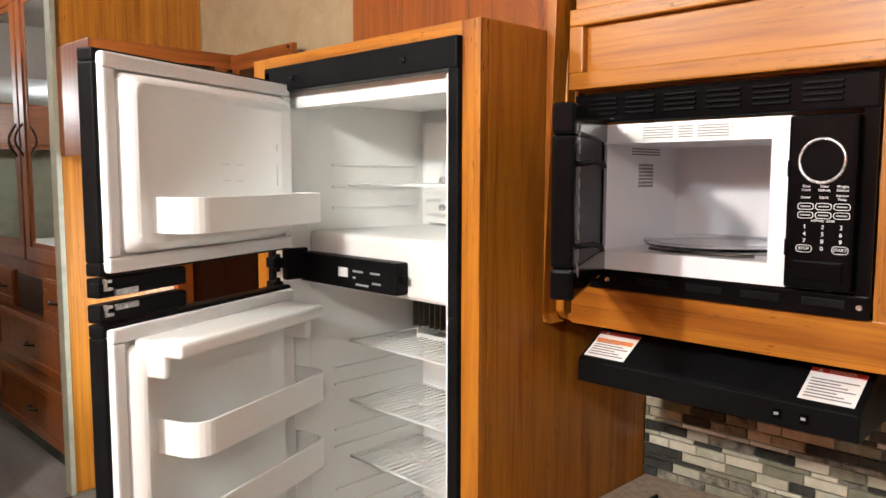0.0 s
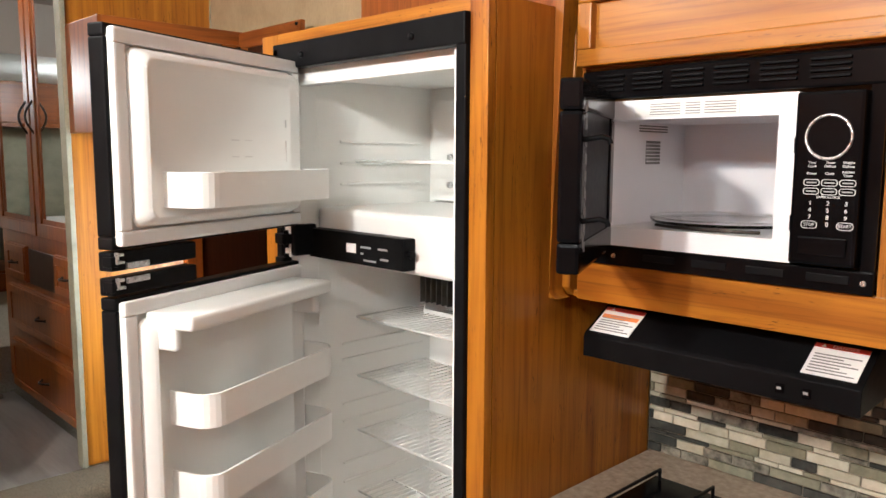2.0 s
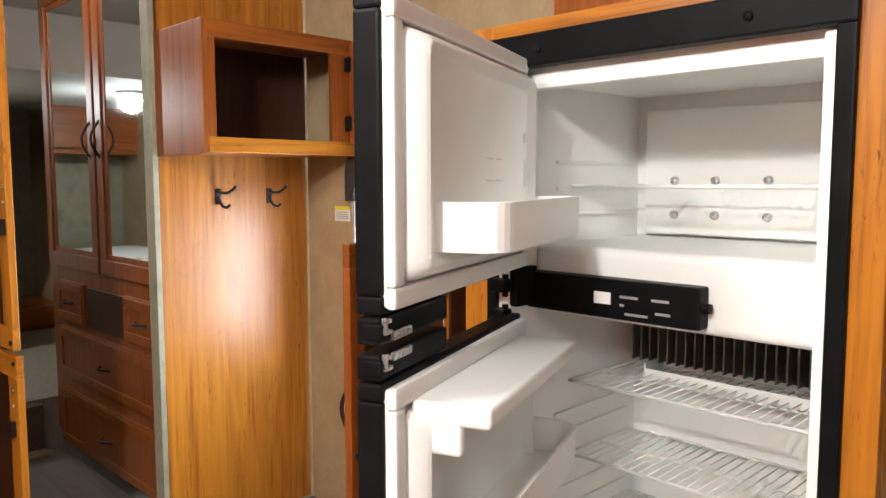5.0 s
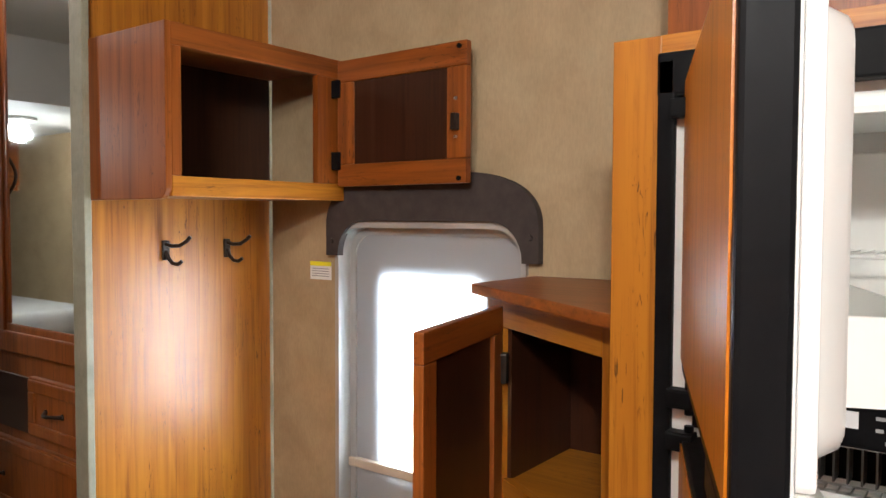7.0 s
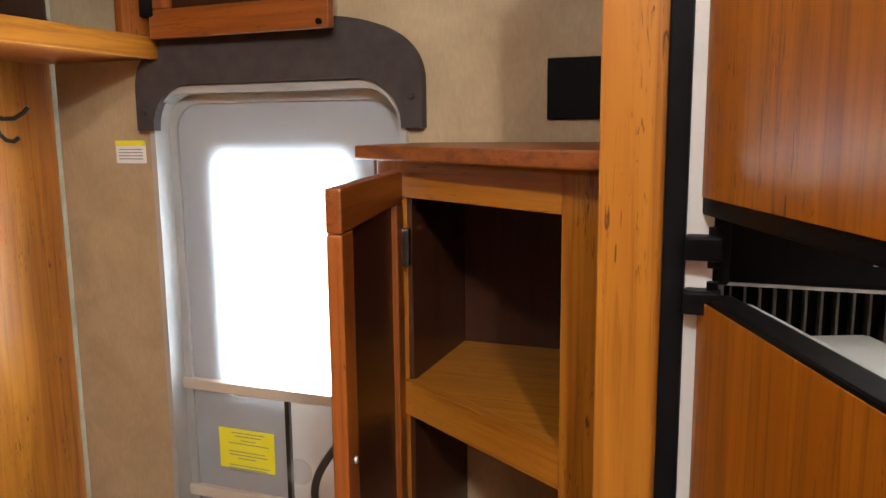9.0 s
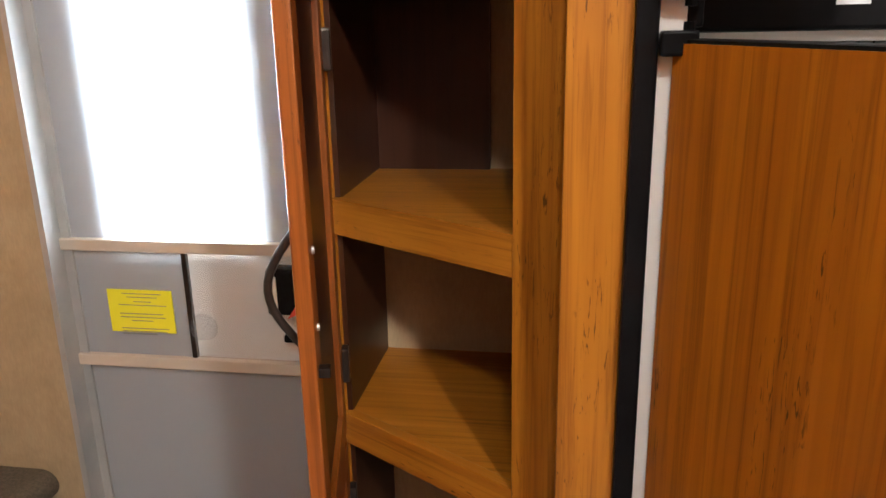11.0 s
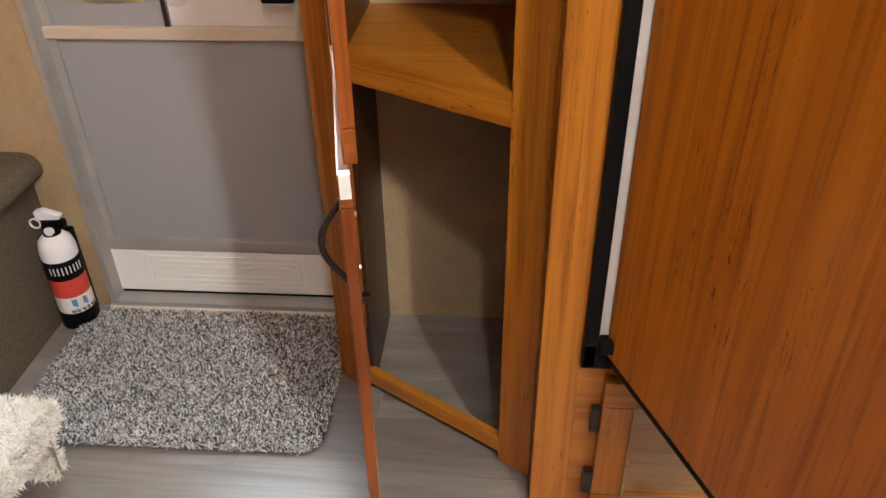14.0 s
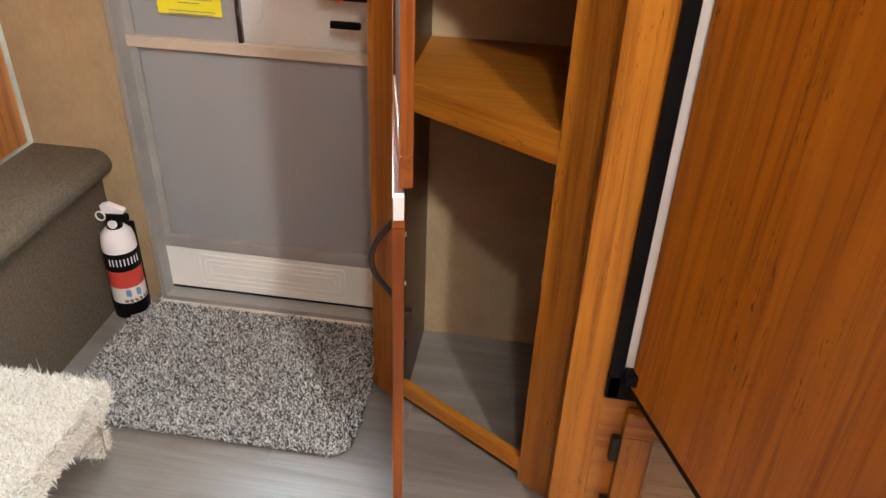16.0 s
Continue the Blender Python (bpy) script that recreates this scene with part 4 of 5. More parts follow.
cp = part("control_panel", box(-0.445, -0.352, YF - 0.012, MY - 0.004, 1.526, 1.776, 0.005), gloss, mw, "gloss black control panel")
YC = YF - 0.012
part("dial_ring", tube([(-0.397 + 0.031 * math.cos(a), YC - 0.001, 1.711 + 0.031 * math.sin(a)) for a in np.linspace(0, 2 * math.pi, 41)[:-1]], 0.0022, 8, True), steel, cp, "chrome ring round the display", False, True)
part("display", cyl((-0.397, YC + 0.001, 1.711), (-0.397, YC - 0.001, 1.711), 0.029, None, 32), gloss, cp)


def lettering(text, size, x, y, z, mat, parent):
    """Flat writing that faces -y, centred at x and z."""
    cu = bpy.data.curves.new("text", "FONT")
    cu.body, cu.size, cu.align_x, cu.align_y, cu.extrude = text, size, "CENTER", "CENTER", 0.0002
    ob = bpy.data.objects.new("tmp", cu)
    me = bpy.data.meshes.new_from_object(ob)
    bm = bmesh.new()
    bm.from_mesh(me)
    bpy.data.objects.remove(ob)
    bpy.data.curves.remove(cu)
    bpy.data.meshes.remove(me)
    bmesh.ops.transform(bm, matrix=pose(x, y, z, 90), verts=bm.verts)
    return part("lettering", bm, mat, parent)


for r, row in enumerate((("Time\nCook", "Timer\nDefrost", "Weight\nDefrost"), ("Power", "Clock", "Kitchen\nTimer"))):
    for c, tx in enumerate(row):
        lettering(tx, 0.0052, -0.417 + c * 0.0245, YC - 0.0006, 1.672 - r * 0.013, white_ink, cp)
for r in range(2):
    for c in range(3):
        x, z = -0.417 + c * 0.0245, 1.646 - r * 0.0125
        part("key_outline", hoop(rounded(x - 0.011, x + 0.011, z - 0.0048, z + 0.0048, 0.004, 4), rounded(x - 0.0103, x + 0.0103, z - 0.0041, z + 0.0041, 0.0034, 4), YC - 0.001, YC + 0.001), white_ink, cp)
        part("print_bar", box(x - 0.007, x + 0.007, YC - 0.0008, YC + 0.001, z - 0.001, z + 0.001), grey_ink, cp)
lettering("EXPRESS COOK", 0.0046, -0.3925, YC - 0.0006, 1.6255, white_ink, cp)
for r, row in enumerate(("123", "456", "789")):
    for c, tx in enumerate(row):
        lettering(tx, 0.0085, -0.417 + c * 0.0245, YC - 0.0006, 1.6165 - r * 0.0102, white_ink, cp)
lettering("0", 0.0085, -0.3925, YC - 0.0006, 1.586, white_ink, cp)
for tx, x in (("STOP", -0.417), ("START", -0.368)):
    lettering(tx, 0.0062, x, YC - 0.0006, 1.585, white_ink, cp)
    part("key_outline", hoop(rounded(x - 0.0112, x + 0.0112, 1.5795, 1.5905, 0.005, 4), rounded(x - 0.0105, x + 0.0105, 1.5802, 1.5898, 0.0043, 4), YC - 0.001, YC + 0.001), white_ink, cp)
part("door_button", box(-0.432, -0.364, YC - 0.003, YC + 0.002, 1.540, 1.568, 0.003), gloss, cp)
for z in (1.70, 1.585):
    part("latch_socket", box(-0.4485, -0.444, YF - 0.004, YF + 0.01, z - 0.012, z + 0.012, 0.001), black, mw)

md = new("door")
md.parent = mw
md.matrix_basis = mw.matrix_basis.inverted() @ pose(-0.797, 1.262, 1.515, 0, 0, -64.0)
MW_, MH = 0.335, 0.275
for b in frame_ring(0, MW_, 0, MH, 0.045, 0, 0.034, 0.006):
    part("door_frame", b, gloss, md, "", True)
part("door_glass", box(0.04, MW_ - 0.04, 0.004, 0.014, 0.04, MH - 0.04), gloss, md, "dark see-through door window", True)
part("inner_choke", box(0.044, MW_ - 0.044, 0.024, 0.03, 0.04, MH - 0.04), hood_paint, md, "", True)
for k in range(9):
    part("print_line", box(MW_ - 0.036, MW_ - 0.0335, 0.0335, 0.035, 0.03 + k * 0.025, 0.045 + k * 0.025), grey_ink, md, "", True)
    part("print_line", box(MW_ - 0.026, MW_ - 0.0235, 0.0335, 0.035, 0.036 + k * 0.024, 0.052 + k * 0.024), grey_ink, md, "", True)
for z in (0.075, 0.19):
    part("latch_hook", tube([(MW_ - 0.02, 0.032, z), (MW_ - 0.02, 0.058, z + 0.004), (MW_ - 0.02, 0.068, z + 0.001), (MW_ - 0.02, 0.070, z - 0.006)], 0.004, 8), black, md, "black latch hook", True, True)

set_down(mw, 0.02, -0.032, -0.042)

# --- range hood ---
HX0, HX1 = -0.82, -0.335
hd = thing("range_hood", (-0.58, 1.43, 1.305), "black painted steel range hood with warning labels", "range hood")
part("canopy", prism([(MY - 0.004, 1.305), (MY - 0.004, 1.345), (MY + 0.002, 1.351), (1.392, 1.411), (WALL, 1.411), (WALL, 1.318), (MY + 0.01, 1.305)], HX0, HX1, 0, 0.002), hood_paint, hd)


def flat_text(text, size, x, y, z):
    """Flat writing in the plane of x and y."""
    cu = bpy.data.curves.new("text", "FONT")
    cu.body, cu.size, cu.align_x, cu.align_y, cu.extrude = text, size, "CENTER", "CENTER", 0.0001
    ob = bpy.data.objects.new("tmp", cu)
    me = bpy.data.meshes.new_from_object(ob)
    bm = bmesh.new()
    bm.from_mesh(me)
    bpy.data.objects.remove(ob)
    bpy.data.curves.remove(cu)
    bpy.data.meshes.remove(me)
    bmesh.ops.transform(bm, matrix=pose(x, y, z), verts=bm.verts)
    return bm


def hood_label(x0, x1, head):
    slope = math.degrees(math.atan2(0.06, 0.10))
    o = new("warning_label")
    o.parent = hd
    tagged(o, "white and red warning label with small print")
    o.matrix_basis = hd.matrix_basis.inverted() @ pose(x0, MY + 0.004, 1.3535, slope)
    w = x1 - x0
    part("sheet", box(0, w, 0, 0.07, 0, 0.0012), paper, o, "", True)
    part("header", box(0, w, 0.061, 0.07, 0.0008, 0.0018), red_ink, o, "red header band", True)
    for k in range(7):
        part("print_line", box(0.006, w - 0.006 - 0.012 * (k % 3), 0.006 + k * 0.0065, 0.0085 + k * 0.0065, 0.0008, 0.0016), ink, o, "", True)
    put = lambda tx, size, x, y, m: part("lettering", flat_text(tx, size, x, y, 0.0019), m, o, "", True)
    if not head:
        put("DANGER", 0.0095, w / 2 + 0.006, 0.0655, white_ink)
    else:
        put("WARNING", 0.0085, w / 2, 0.045, ink)
    part("alert_mark", prism([(w / 2 - 0.030, 0.0625), (w / 2 - 0.022, 0.0625), (w / 2 - 0.026, 0.0688)], 0.0016, 0.0021, 2), white_ink, o, "", True)
    if head:
        part("band", box(0.004, w - 0.004, 0.040, 0.05, 0.0008, 0.0018), orange_ink, o, "orange band", True)
    return o


hood_label(-0.812, -0.728, True)
lb = hood_label(-0.425, -0.345, False)
for x in (-0.45, -0.41):
    part("switch", box(x - 0.006, x + 0.006, MY - 0.009, MY - 0.003, 1.318, 1.332, 0.001), gloss, hd)
    part("switch_mark", box(x - 0.004, x + 0.003, MY - 0.0095, MY - 0.0085, 1.324, 1.328), grey_ink, hd)

set_down(hd, 0.018, -0.038, -0.040)

# --- counter, cooktop ---
COUNTER = 0.965
ct = thing("kitchen_counter", (0.0, 1.35, 0), "kitchen base cabinets under a speckled tan worktop", "counter")
part("worktop", box(-0.864, 2.2, 1.0, WALL, COUNTER - 0.035, COUNTER, 0.006), mottled("speckled_tan_laminate", (0.22, 0.16, 0.11), (0.42, 0.33, 0.25), 60, 0.4), ct)
part("base", box(-0.864, 2.2, 1.04, WALL, 0.0, COUNTER - 0.035), wood_z, ct)
hob = thing("cooktop", (-0.45, 1.3, COUNTER), "black gas cooktop set in the worktop", "cooktop")
part("plate", box(-0.76, -0.25, 1.06, 1.46, COUNTER, COUNTER + 0.012, 0.005), gloss, hob)
bm = bmesh.new()
for k in range(5):
    join(bm, tube([(-0.74 + k * 0.115, 1.08, COUNTER + 0.012), (-0.74 + k * 0.115, 1.08, COUNTER + 0.035), (-0.74 + k * 0.115, 1.44, COUNTER + 0.035), (-0.74 + k * 0.115, 1.44, COUNTER + 0.012)], 0.004, 6))
part("grate", bm, black, hob)

# --- wardrobe with mirror doors ---
WY = 1.06
wr = thing("wardrobe", (-3.58, 1.3, LAND), "cherry wardrobe with two mirror doors above drawers", "wardrobe")
part("carcass", box(-4.17, -3.012, WY + 0.012, 1.755, LAND + 0.06, CEIL), red_z, wr)
part("toe_kick", box(-4.15, -3.012, WY + 0.05, 1.755, LAND - 0.008, LAND + 0.06), dark_z, wr)


def profile_door(x0, x1, z0, z1, hx):
    d = part("mirror_door", box(x0 + 0.075, x1 - 0.075, WY + 0.002, WY + 0.006, z0 + 0.075, z1 - 0.075), mirror, wr, "mirror in a moulded cherry frame")
    for w, y0 in ((0.082, WY - 0.002), (0.06, WY - 0.010)):
        for b in frame_ring(x0, x1, z0, z1, w, y0, WY + 0.011, 0.004):
            part("frame", b, red_z, d)
    bow_handle(d, (hx, WY - 0.01, 1.70), (hx, WY - 0.01, 1.83), (0, -0.03, 0), False)


profile_door(-4.13, -3.565, 1.25, 2.40, -3.60)
profile_door(-3.545, -3.02, 1.25, 2.40, -3.51)


def drawer(x0, x1, z0, z1):
    d = part("drawer", box(x0, x1, WY - 0.006, WY + 0.014, z0, z1, 0.005), red_z, wr)
    for b in frame_ring(x0 + 0.006, x1 - 0.006, z0 + 0.006, z1 - 0.006, 0.035, WY - 0.012, WY - 0.004, 0.004):
        part("moulding", b, red_z, d)
    xm, zm = (x0 + x1) / 2, (z0 + z1) / 2
    bow_handle(d, (xm - 0.045, WY - 0.012, zm), (xm + 0.045, WY - 0.012, zm), (0, -0.025, 0), False)


drawer(-4.05, -3.76, 1.02, 1.19)
drawer(-3.35, -3.04, 1.02, 1.19)
part("recess_panel", box(-3.74, -3.37, WY + 0.004, WY + 0.014, 1.02, 1.18), dark_z, wr)
drawer(-4.05, -3.04, 0.775, 0.99)
drawer(-4.05, -3.04, 0.475, 0.72)

set_down(wr, -0.03, 0.045, 0.03)

# --- pantry with open doors ---
pn = thing("pantry_cabinet", (-3.5, 0.2, LAND), "tall cherry pantry cabinet in the hall with open doors", "cabinet")
part("side_panel", box(-3.9, -3.14, 0.50, 0.52, LAND - 0.008, CEIL), red_z, pn)
part("side_panel", box(-3.9, -3.14, -0.19, -0.17, LAND - 0.008, CEIL), red_z, pn)
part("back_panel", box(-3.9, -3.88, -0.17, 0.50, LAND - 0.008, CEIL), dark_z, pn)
for z in (LAND, 1.20, 2.2):
    part("shelf", box(-3.88, -3.15, -0.17, 0.50, z, z + 0.02), red_y, pn)
for z0, z1, lz, dx in ((LAND + 0.05, 1.20, 1.01, 0.0), (1.212, 2.2, 1.525, -0.012)):
    d = new("door")
    d.parent = pn
    d.matrix_basis = pn.matrix_basis.inverted() @ pose(-3.13, 0.512, 0, 0, 0, 4)
    part("panel", box(0.05, 0.41 + dx, 0.006, 0.012, z0 + 0.05, z1 - 0.05), dark_z, d, "dark brown sunken panel", True)
    for nm, b, m in zip(("bottom_rail", "top_rail", "stile", "stile"), frame_ring(0, 0.462 + dx, z0, z1, 0.058, 0, 0.019), (wood_x, wood_x, wood_z, wood_z)):
        part(nm, b, m, d, "", True)
    part("catch_pin", box(0.43, 0.445, -0.016, 0.002, lz - 0.02, lz + 0.02, 0.003), bronze, d, "", True)
    for z in (lz + 0.06, lz + 0.10):
        part("screw", cyl((0.437, 0.001, z), (0.437, -0.004, z), 0.004, None, 8), steel, d, "", True)
    part("bumper", cyl((0.45 + dx, 0.001, z0 + 0.02 if z0 > 1 else z1 - 0.02), (0.45 + dx, -0.004, z0 + 0.02 if z0 > 1 else z1 - 0.02), 0.006, None, 10), black, d, "", True)

# --- bedroom ---
bd = thing("bed", (-5.9, 0.0, 0.665), "made bed with white bedding on a dark grey base", "bed")
part("base", box(-6.5, -5.42, -0.9, 1.28, 0.665, 1.0, 0.06, 4), mottled("charcoal_fabric", (0.02, 0.02, 0.022), (0.04, 0.04, 0.042), 40, 0.9), bd, "", False, True)
part("mattress", box(-6.52, -5.39, -0.92, 1.30, 1.0, 1.15, 0.055, 4), mottled("white_cotton", (0.66, 0.66, 0.66), (0.74, 0.74, 0.73), 12, 0.9, 0, 0.5, 0.01), bd, "white quilted bedding", False, True)
bc = thing("bedroom_cabinet", (-6.0, 1.0, 1.42), "dark cherry overhead cabinet with a black glass door", "cabinet")
part("body", box(-6.61, -5.92, 0.92, 1.42, 1.42, 2.14), dark_z, bc)
part("glass_door", box(-5.92, -5.905, 0.92, 1.32, 1.52, 2.02), black, bc, "black glass door")
for b in (box(-5.92, -5.895, 1.32, 1.42, 1.42, 2.14), box(-5.92, -5.895, 0.92, 1.32, 1.42, 1.52), box(-5.92, -5.895, 0.92, 1.32, 2.02, 2.14)):
    part("face_frame", b, dark_z, bc)
bow_handle(bc, (-5.895, 1.34, 1.58), (-5.895, 1.34, 1.72), (0.03, 0, 0), False)
oc = thing("headboard_cabinet", (-6.45, -0.6, 1.85), "dark cherry overhead cabinets above the bed", "cabinet")
part("body", box(-6.61, -6.32, -2.15, 0.90, 1.84, 2.2), red_y, oc)
for k in range(4):
    part("door", box(-6.32, -6.30, -2.1 + k * 0.75, -1.4 + k * 0.75, 1.87, 2.17, 0.008), red_y, oc)
ns = thing("night_stand", (-6.3, 1.4, 0.665), "low cherry night stand with one drawer", "night stand")
part("body", box(-6.6, -6.0, 1.25, 1.75, 0.663, 0.815, 0.004), red_y, ns)
part("drawer", box(-6.0, -5.98, 1.28, 1.70, 0.685, 0.795, 0.005), red_y, ns)
ol = solo("wall_outlet", box(-6.62, -6.612, 1.50, 1.57, 1.06, 1.18, 0.003), bronze, "dark brown wall outlet", "outlet")

# --- fire extinguisher ---
fe = thing("fire_extinguisher", (-2.715, 1.515, 0.0), "small white fire extinguisher with red label on a wall bracket", "fire extinguisher")
ex, ey = -2.705, 1.512


def spun(profile, x, y, n=28):
    bm = bmesh.new()
    rings = [[bm.verts.new((x + r * math.cos(2 * math.pi * k / n), y + r * math.sin(2 * math.pi * k / n), z)) for k in range(n)] for r, z in profile]
    for a, b in zip(rings, rings[1:]):
        for i in range(n):
            bm.faces.new((a[i], a[(i + 1) % n], b[(i + 1) % n], b[i]))
    bm.faces.new(rings[0][::-1])
    bm.faces.new(rings[-1])
    return bm


part("tank", spun([(0.025, 0.02), (0.036, 0.023), (0.038, 0.03), (0.038, 0.195), (0.034, 0.215), (0.022, 0.228), (0.014, 0.232)], ex, ey), enamel, fe, "white tank", False, True)
part("label_band", spun([(0.0383, 0.084), (0.0384, 0.130)], ex, ey), red_ink, fe, "red label band")
part("label_lower", spun([(0.0383, 0.042), (0.0384, 0.084)], ex, ey), paper, fe, "white printed label")
for k in range(6):
    a = radians(-70 + k * 16)
    part("print_mark", box(ex + 0.0385 * math.cos(a) - 0.004, ex + 0.0385 * math.cos(a) + 0.004, ey + 0.0385 * math.sin(a) - 0.003, ey + 0.0385 * math.sin(a) + 0.001, 0.046, 0.052), ink, fe)
for a0 in (-62, -30):
    a = radians(a0)
    part("pictogram", box(ex + 0.0385 * math.cos(a) - 0.007, ex + 0.0385 * math.cos(a) + 0.007, ey + 0.0385 * math.sin(a) - 0.0015, ey + 0.0385 * math.sin(a) + 0.003, 0.062, 0.079), blue_ink, fe, "small pale blue pictogram")
strap = part("strap", spun([(0.0395, 0.130), (0.0395, 0.176)], ex, ey), black, fe, "black bracket strap")
for k in range(9):
    a = radians(-100 + k * 12)
    part("slot", cyl((ex + 0.0393 * math.cos(a), ey + 0.0393 * math.sin(a), 0.146), (ex + 0.0393 * math.cos(a), ey + 0.0393 * math.sin(a), 0.164), 0.0014, None, 6), enamel, strap)
part("foot", spun([(0.041, 0.0), (0.041, 0.040), (0.0385, 0.042)], ex, ey), black, fe)
part("valve", cyl((ex, ey, 0.228), (ex, ey, 0.266), 0.018, 0.016, 14, 0.002), black, fe)
part("bracket", box(ex - 0.02, ex + 0.02, ey + 0.036, 1.56, 0.0, 0.22, 0.003), black, fe)
part("grip", box(ex - 0.016, ex + 0.035, ey - 0.010, ey + 0.010, 0.246, 0.264, 0.004), black, fe)
part("lever", prism([(ex - 0.02, 0.265), (ex + 0.03, 0.268), (ex + 0.034, 0.277), (ex - 0.005, 0.290), (ex - 0.022, 0.285)], ey - 0.008, ey + 0.008, 1, 0.002), enamel, fe, "white lever")
part("pin_ring", tube([(ex - 0.02 + 0.011 * math.cos(a), ey - 0.014, 0.262 + 0.011 * math.sin(a)) for a in np.linspace(0, 2 * math.pi, 17)[:-1]], 0.002, 6, True), enamel, fe)
part("gauge", cyl((ex + 0.005, ey - 0.012, 0.244), (ex + 0.005, ey - 0.018, 0.244), 0.01, None, 14), enamel, fe)


fe.scale = (1.13, 1.13, 1.13)
set_down(fe, -0.017, 0.04, 0)


# --- rugs ---
def tufts(spots, length, width, lean):
    """Many small bent blades, one island each, at (place, outward normal)."""
    vs, fs = [], []
    for p, nrm in spots:
        t = Vector((random.gauss(0, 1), random.gauss(0, 1), random.gauss(0, 1)))
        side = t.cross(nrm)
        side = side.normalized() * width * random.uniform(0.7, 1.3)
        push = t - nrm * t.dot(nrm)
        tip = p + nrm * length * random.uniform(0.6, 1.15) + push * lean * length
        mid = p + nrm * length * 0.55 + push * lean * length * 0.35
        k = len(vs)
        vs += [p - side, p + side, mid + side * 0.9, mid - side * 0.9, tip]
        fs += [(k, k + 1, k + 2, k + 3), (k + 3, k + 2, k + 4)]
    return vs, fs


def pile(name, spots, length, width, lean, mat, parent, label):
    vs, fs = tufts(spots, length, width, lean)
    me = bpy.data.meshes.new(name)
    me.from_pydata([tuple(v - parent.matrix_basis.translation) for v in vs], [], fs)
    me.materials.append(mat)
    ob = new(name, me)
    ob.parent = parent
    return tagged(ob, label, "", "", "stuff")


RX0, RX1, RY0, RY1 = -2.70, -2.015, 1.135, 1.578
rg = thing("door_mat", (-2.35, 1.32, 0), "speckled grey shag mat inside the entry door", "rug")
part("backing", prism(rounded(RX0, RX1, RY0, RY1, 0.05), 0.0, 0.006, 2), mottled("dark_rug_backing", (0.10, 0.09, 0.085), (0.16, 0.15, 0.14), 200, 0.95), rg)
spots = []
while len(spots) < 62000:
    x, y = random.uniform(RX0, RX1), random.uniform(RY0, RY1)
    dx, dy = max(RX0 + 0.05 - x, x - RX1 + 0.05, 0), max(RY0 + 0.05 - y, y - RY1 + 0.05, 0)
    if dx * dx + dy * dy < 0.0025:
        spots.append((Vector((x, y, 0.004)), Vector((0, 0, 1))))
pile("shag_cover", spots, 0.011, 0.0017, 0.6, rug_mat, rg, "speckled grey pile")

sx1, sy0, sy1, sz = -2.50, 0.25, 1.075, 0.185
sg = thing("step_cover", (-2.62, 0.67, 0), "cream shag cover wrapped over a carpeted step", "rug")
prof = [(-2.764, 0.14), (-2.764, sz - 0.004), (sx1 - 0.03, sz - 0.004), (sx1 - 0.012, sz - 0.012), (sx1 - 0.004, sz - 0.03), (sx1 - 0.004, 0.135), (sx1 - 0.03, 0.135)]
part("backing", prism(prof, sy0, sy1, 1), mottled("cream_backing", (0.40, 0.35, 0.27), (0.5, 0.45, 0.36), 150, 0.95), sg)
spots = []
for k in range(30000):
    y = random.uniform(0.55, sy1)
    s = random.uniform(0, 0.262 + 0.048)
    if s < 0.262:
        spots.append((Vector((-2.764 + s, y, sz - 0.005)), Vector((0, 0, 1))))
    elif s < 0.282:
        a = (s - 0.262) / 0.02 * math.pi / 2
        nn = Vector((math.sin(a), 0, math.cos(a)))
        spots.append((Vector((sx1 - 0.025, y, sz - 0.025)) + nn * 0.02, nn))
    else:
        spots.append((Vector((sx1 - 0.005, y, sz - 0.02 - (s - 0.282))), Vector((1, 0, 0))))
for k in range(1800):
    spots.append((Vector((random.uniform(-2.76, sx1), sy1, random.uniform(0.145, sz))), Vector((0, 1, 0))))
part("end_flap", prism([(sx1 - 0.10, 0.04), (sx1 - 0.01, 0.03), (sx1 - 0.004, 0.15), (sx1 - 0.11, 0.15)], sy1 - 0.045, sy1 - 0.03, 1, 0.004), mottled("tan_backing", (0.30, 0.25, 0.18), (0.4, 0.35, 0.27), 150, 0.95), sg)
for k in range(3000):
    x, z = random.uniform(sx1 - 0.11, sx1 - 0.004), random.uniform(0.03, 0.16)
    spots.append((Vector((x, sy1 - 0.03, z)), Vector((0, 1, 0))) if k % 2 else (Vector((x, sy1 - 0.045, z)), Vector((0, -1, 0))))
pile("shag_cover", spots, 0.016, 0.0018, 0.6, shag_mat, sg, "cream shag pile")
st = structure("step_block", box(-2.764, -2.60, -0.2, sy1 - 0.05, 0.0, 0.14), carpet_mat, "dark carpeted lower step", "step")

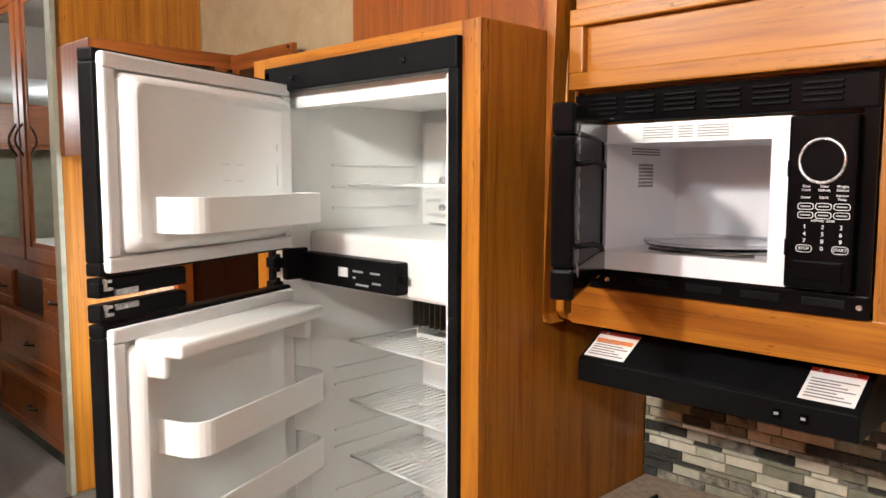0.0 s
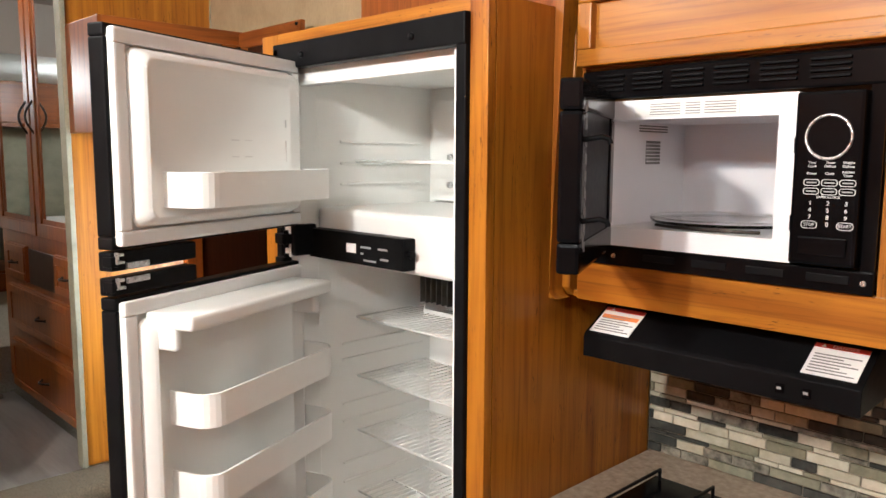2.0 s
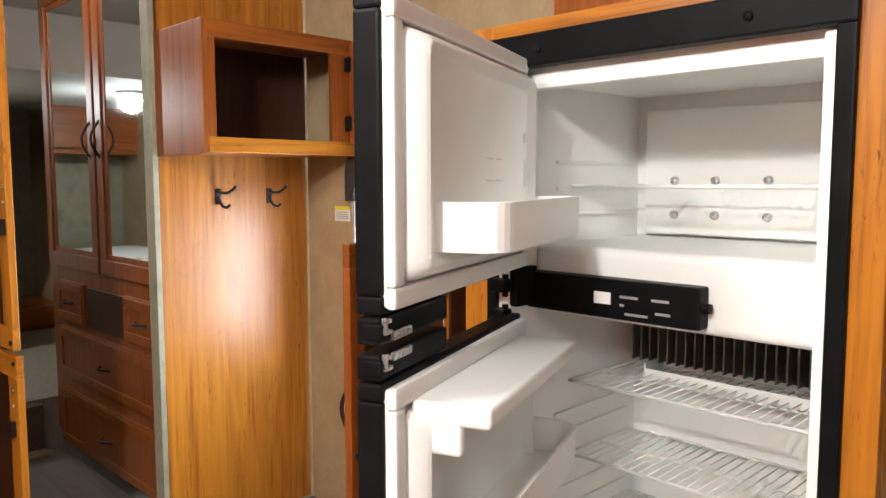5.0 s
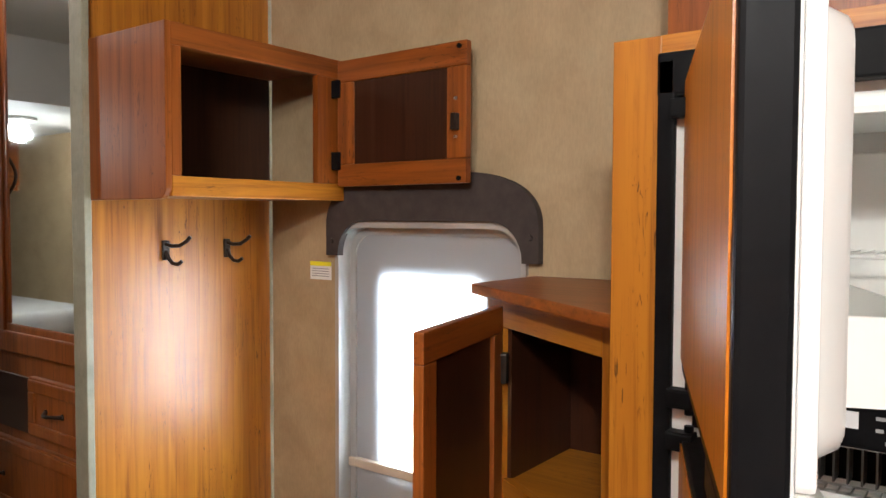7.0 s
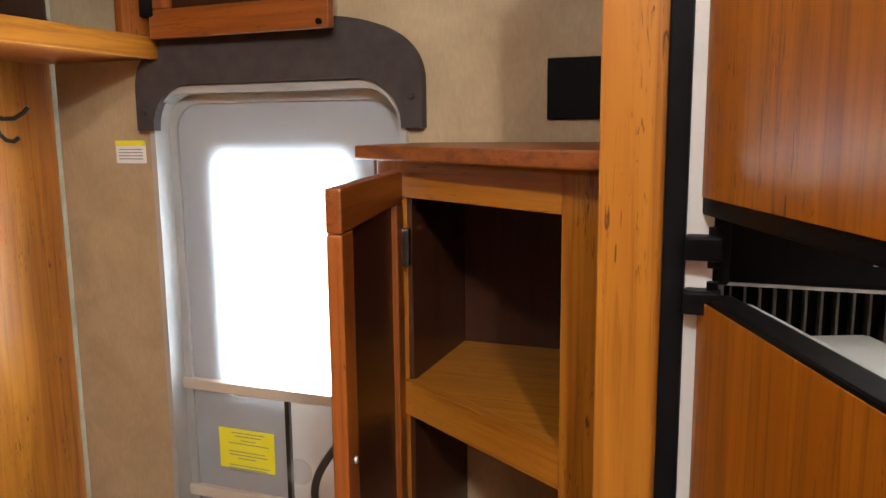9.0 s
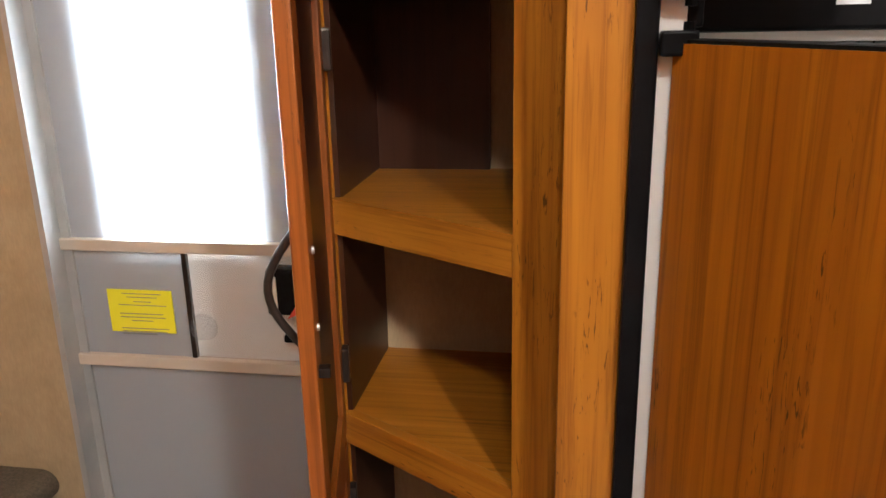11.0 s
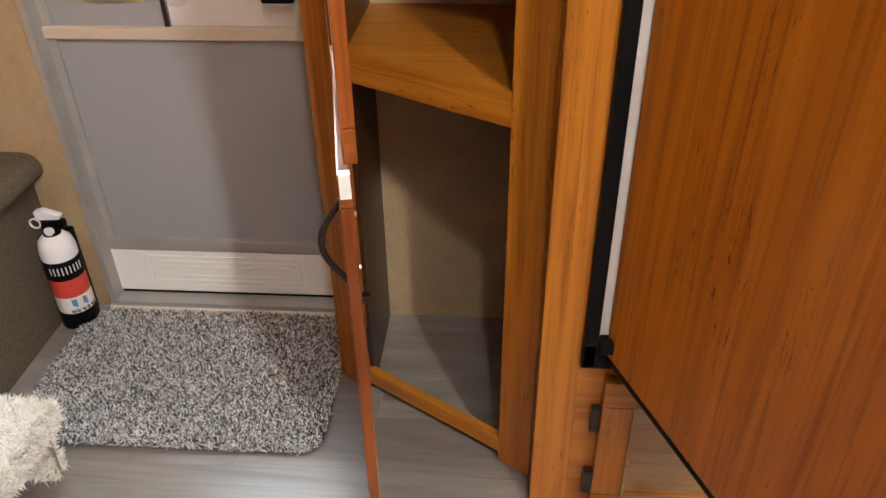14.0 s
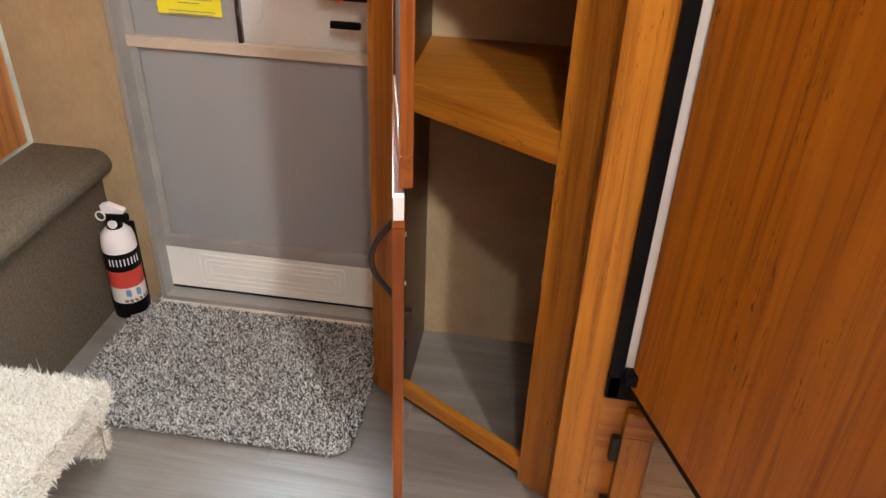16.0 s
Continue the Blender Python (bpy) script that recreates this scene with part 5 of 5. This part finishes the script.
# --- floor planks ---
fl = bpy.data.objects["floor"]
rows = int(3.28 / 0.15) + 1
for r in range(rows):
    y0 = -1.6 + r * 0.15
    x = -2.76 - random.uniform(0, 0.9) + 0.0
    while x < 2.6:
        a, b = max(x, -2.99), min(x + 1.2, 2.6)
        if b - a > 0.02:
            part("plank", box(a + 0.0002, b - 0.0002, y0 + 0.0002, min(y0 + 0.15, 1.698) - 0.0002, -0.014, 0.0), plank_mat, fl)
        x += 1.2

# --- mosaic backsplash ---
bs = structure("backsplash", box(-0.865, 1.2, WALL - 0.006, WALL - 0.001, COUNTER, 1.41), mottled("pale_grout", (0.20, 0.19, 0.15), (0.28, 0.26, 0.21), 80, 0.8), "glass and stone strip mosaic on pale grout", "backsplash")


def tile_mat(name, c1, c2, rough):
    return mottled(name, c1, c2, 45, rough, 0, 0.1)


tiles = [tile_mat("cream_glass_tile", (0.50, 0.47, 0.36), (0.66, 0.63, 0.51), 0.25), tile_mat("sage_glass_tile", (0.17, 0.17, 0.12), (0.27, 0.265, 0.19), 0.15), tile_mat("smoked_glass_tile", (0.025, 0.028, 0.026), (0.06, 0.062, 0.055), 0.12), tile_mat("pale_sage_tile", (0.36, 0.35, 0.26), (0.50, 0.48, 0.38), 0.25), tile_mat("veined_grey_tile", (0.05, 0.05, 0.04), (0.32, 0.30, 0.24), 0.25)]
GAP = 0.0022
meshes = {}
z, tall = COUNTER + 0.002, True
while z < 1.39:
    h = 0.0195 if tall else 0.0085
    tall = not tall or random.random() < 0.35
    x = -0.863 - random.uniform(0, 0.04)
    while x < 0.16:
        w = random.choice((0.05, 0.065, 0.08, 0.1))
        a = max(x, -0.863)
        ww = round(min(w, x + w - a), 3)
        mi = random.choices(range(5), (5, 4, 4, 4, 3))[0]
        if ww > 0.008:
            if (ww, h, mi) not in meshes:
                ob = part("tile", box(0, ww - GAP, -0.004, 0.003, 0, h, 0.0012, 1), tiles[mi], bs, "", True)
                meshes[ww, h, mi] = ob.data
            else:
                ob = new("tile", meshes[ww, h, mi])
                ob.parent = bs
            ob.location = (a, WALL - 0.007, z)
        x += w
    z += h + GAP
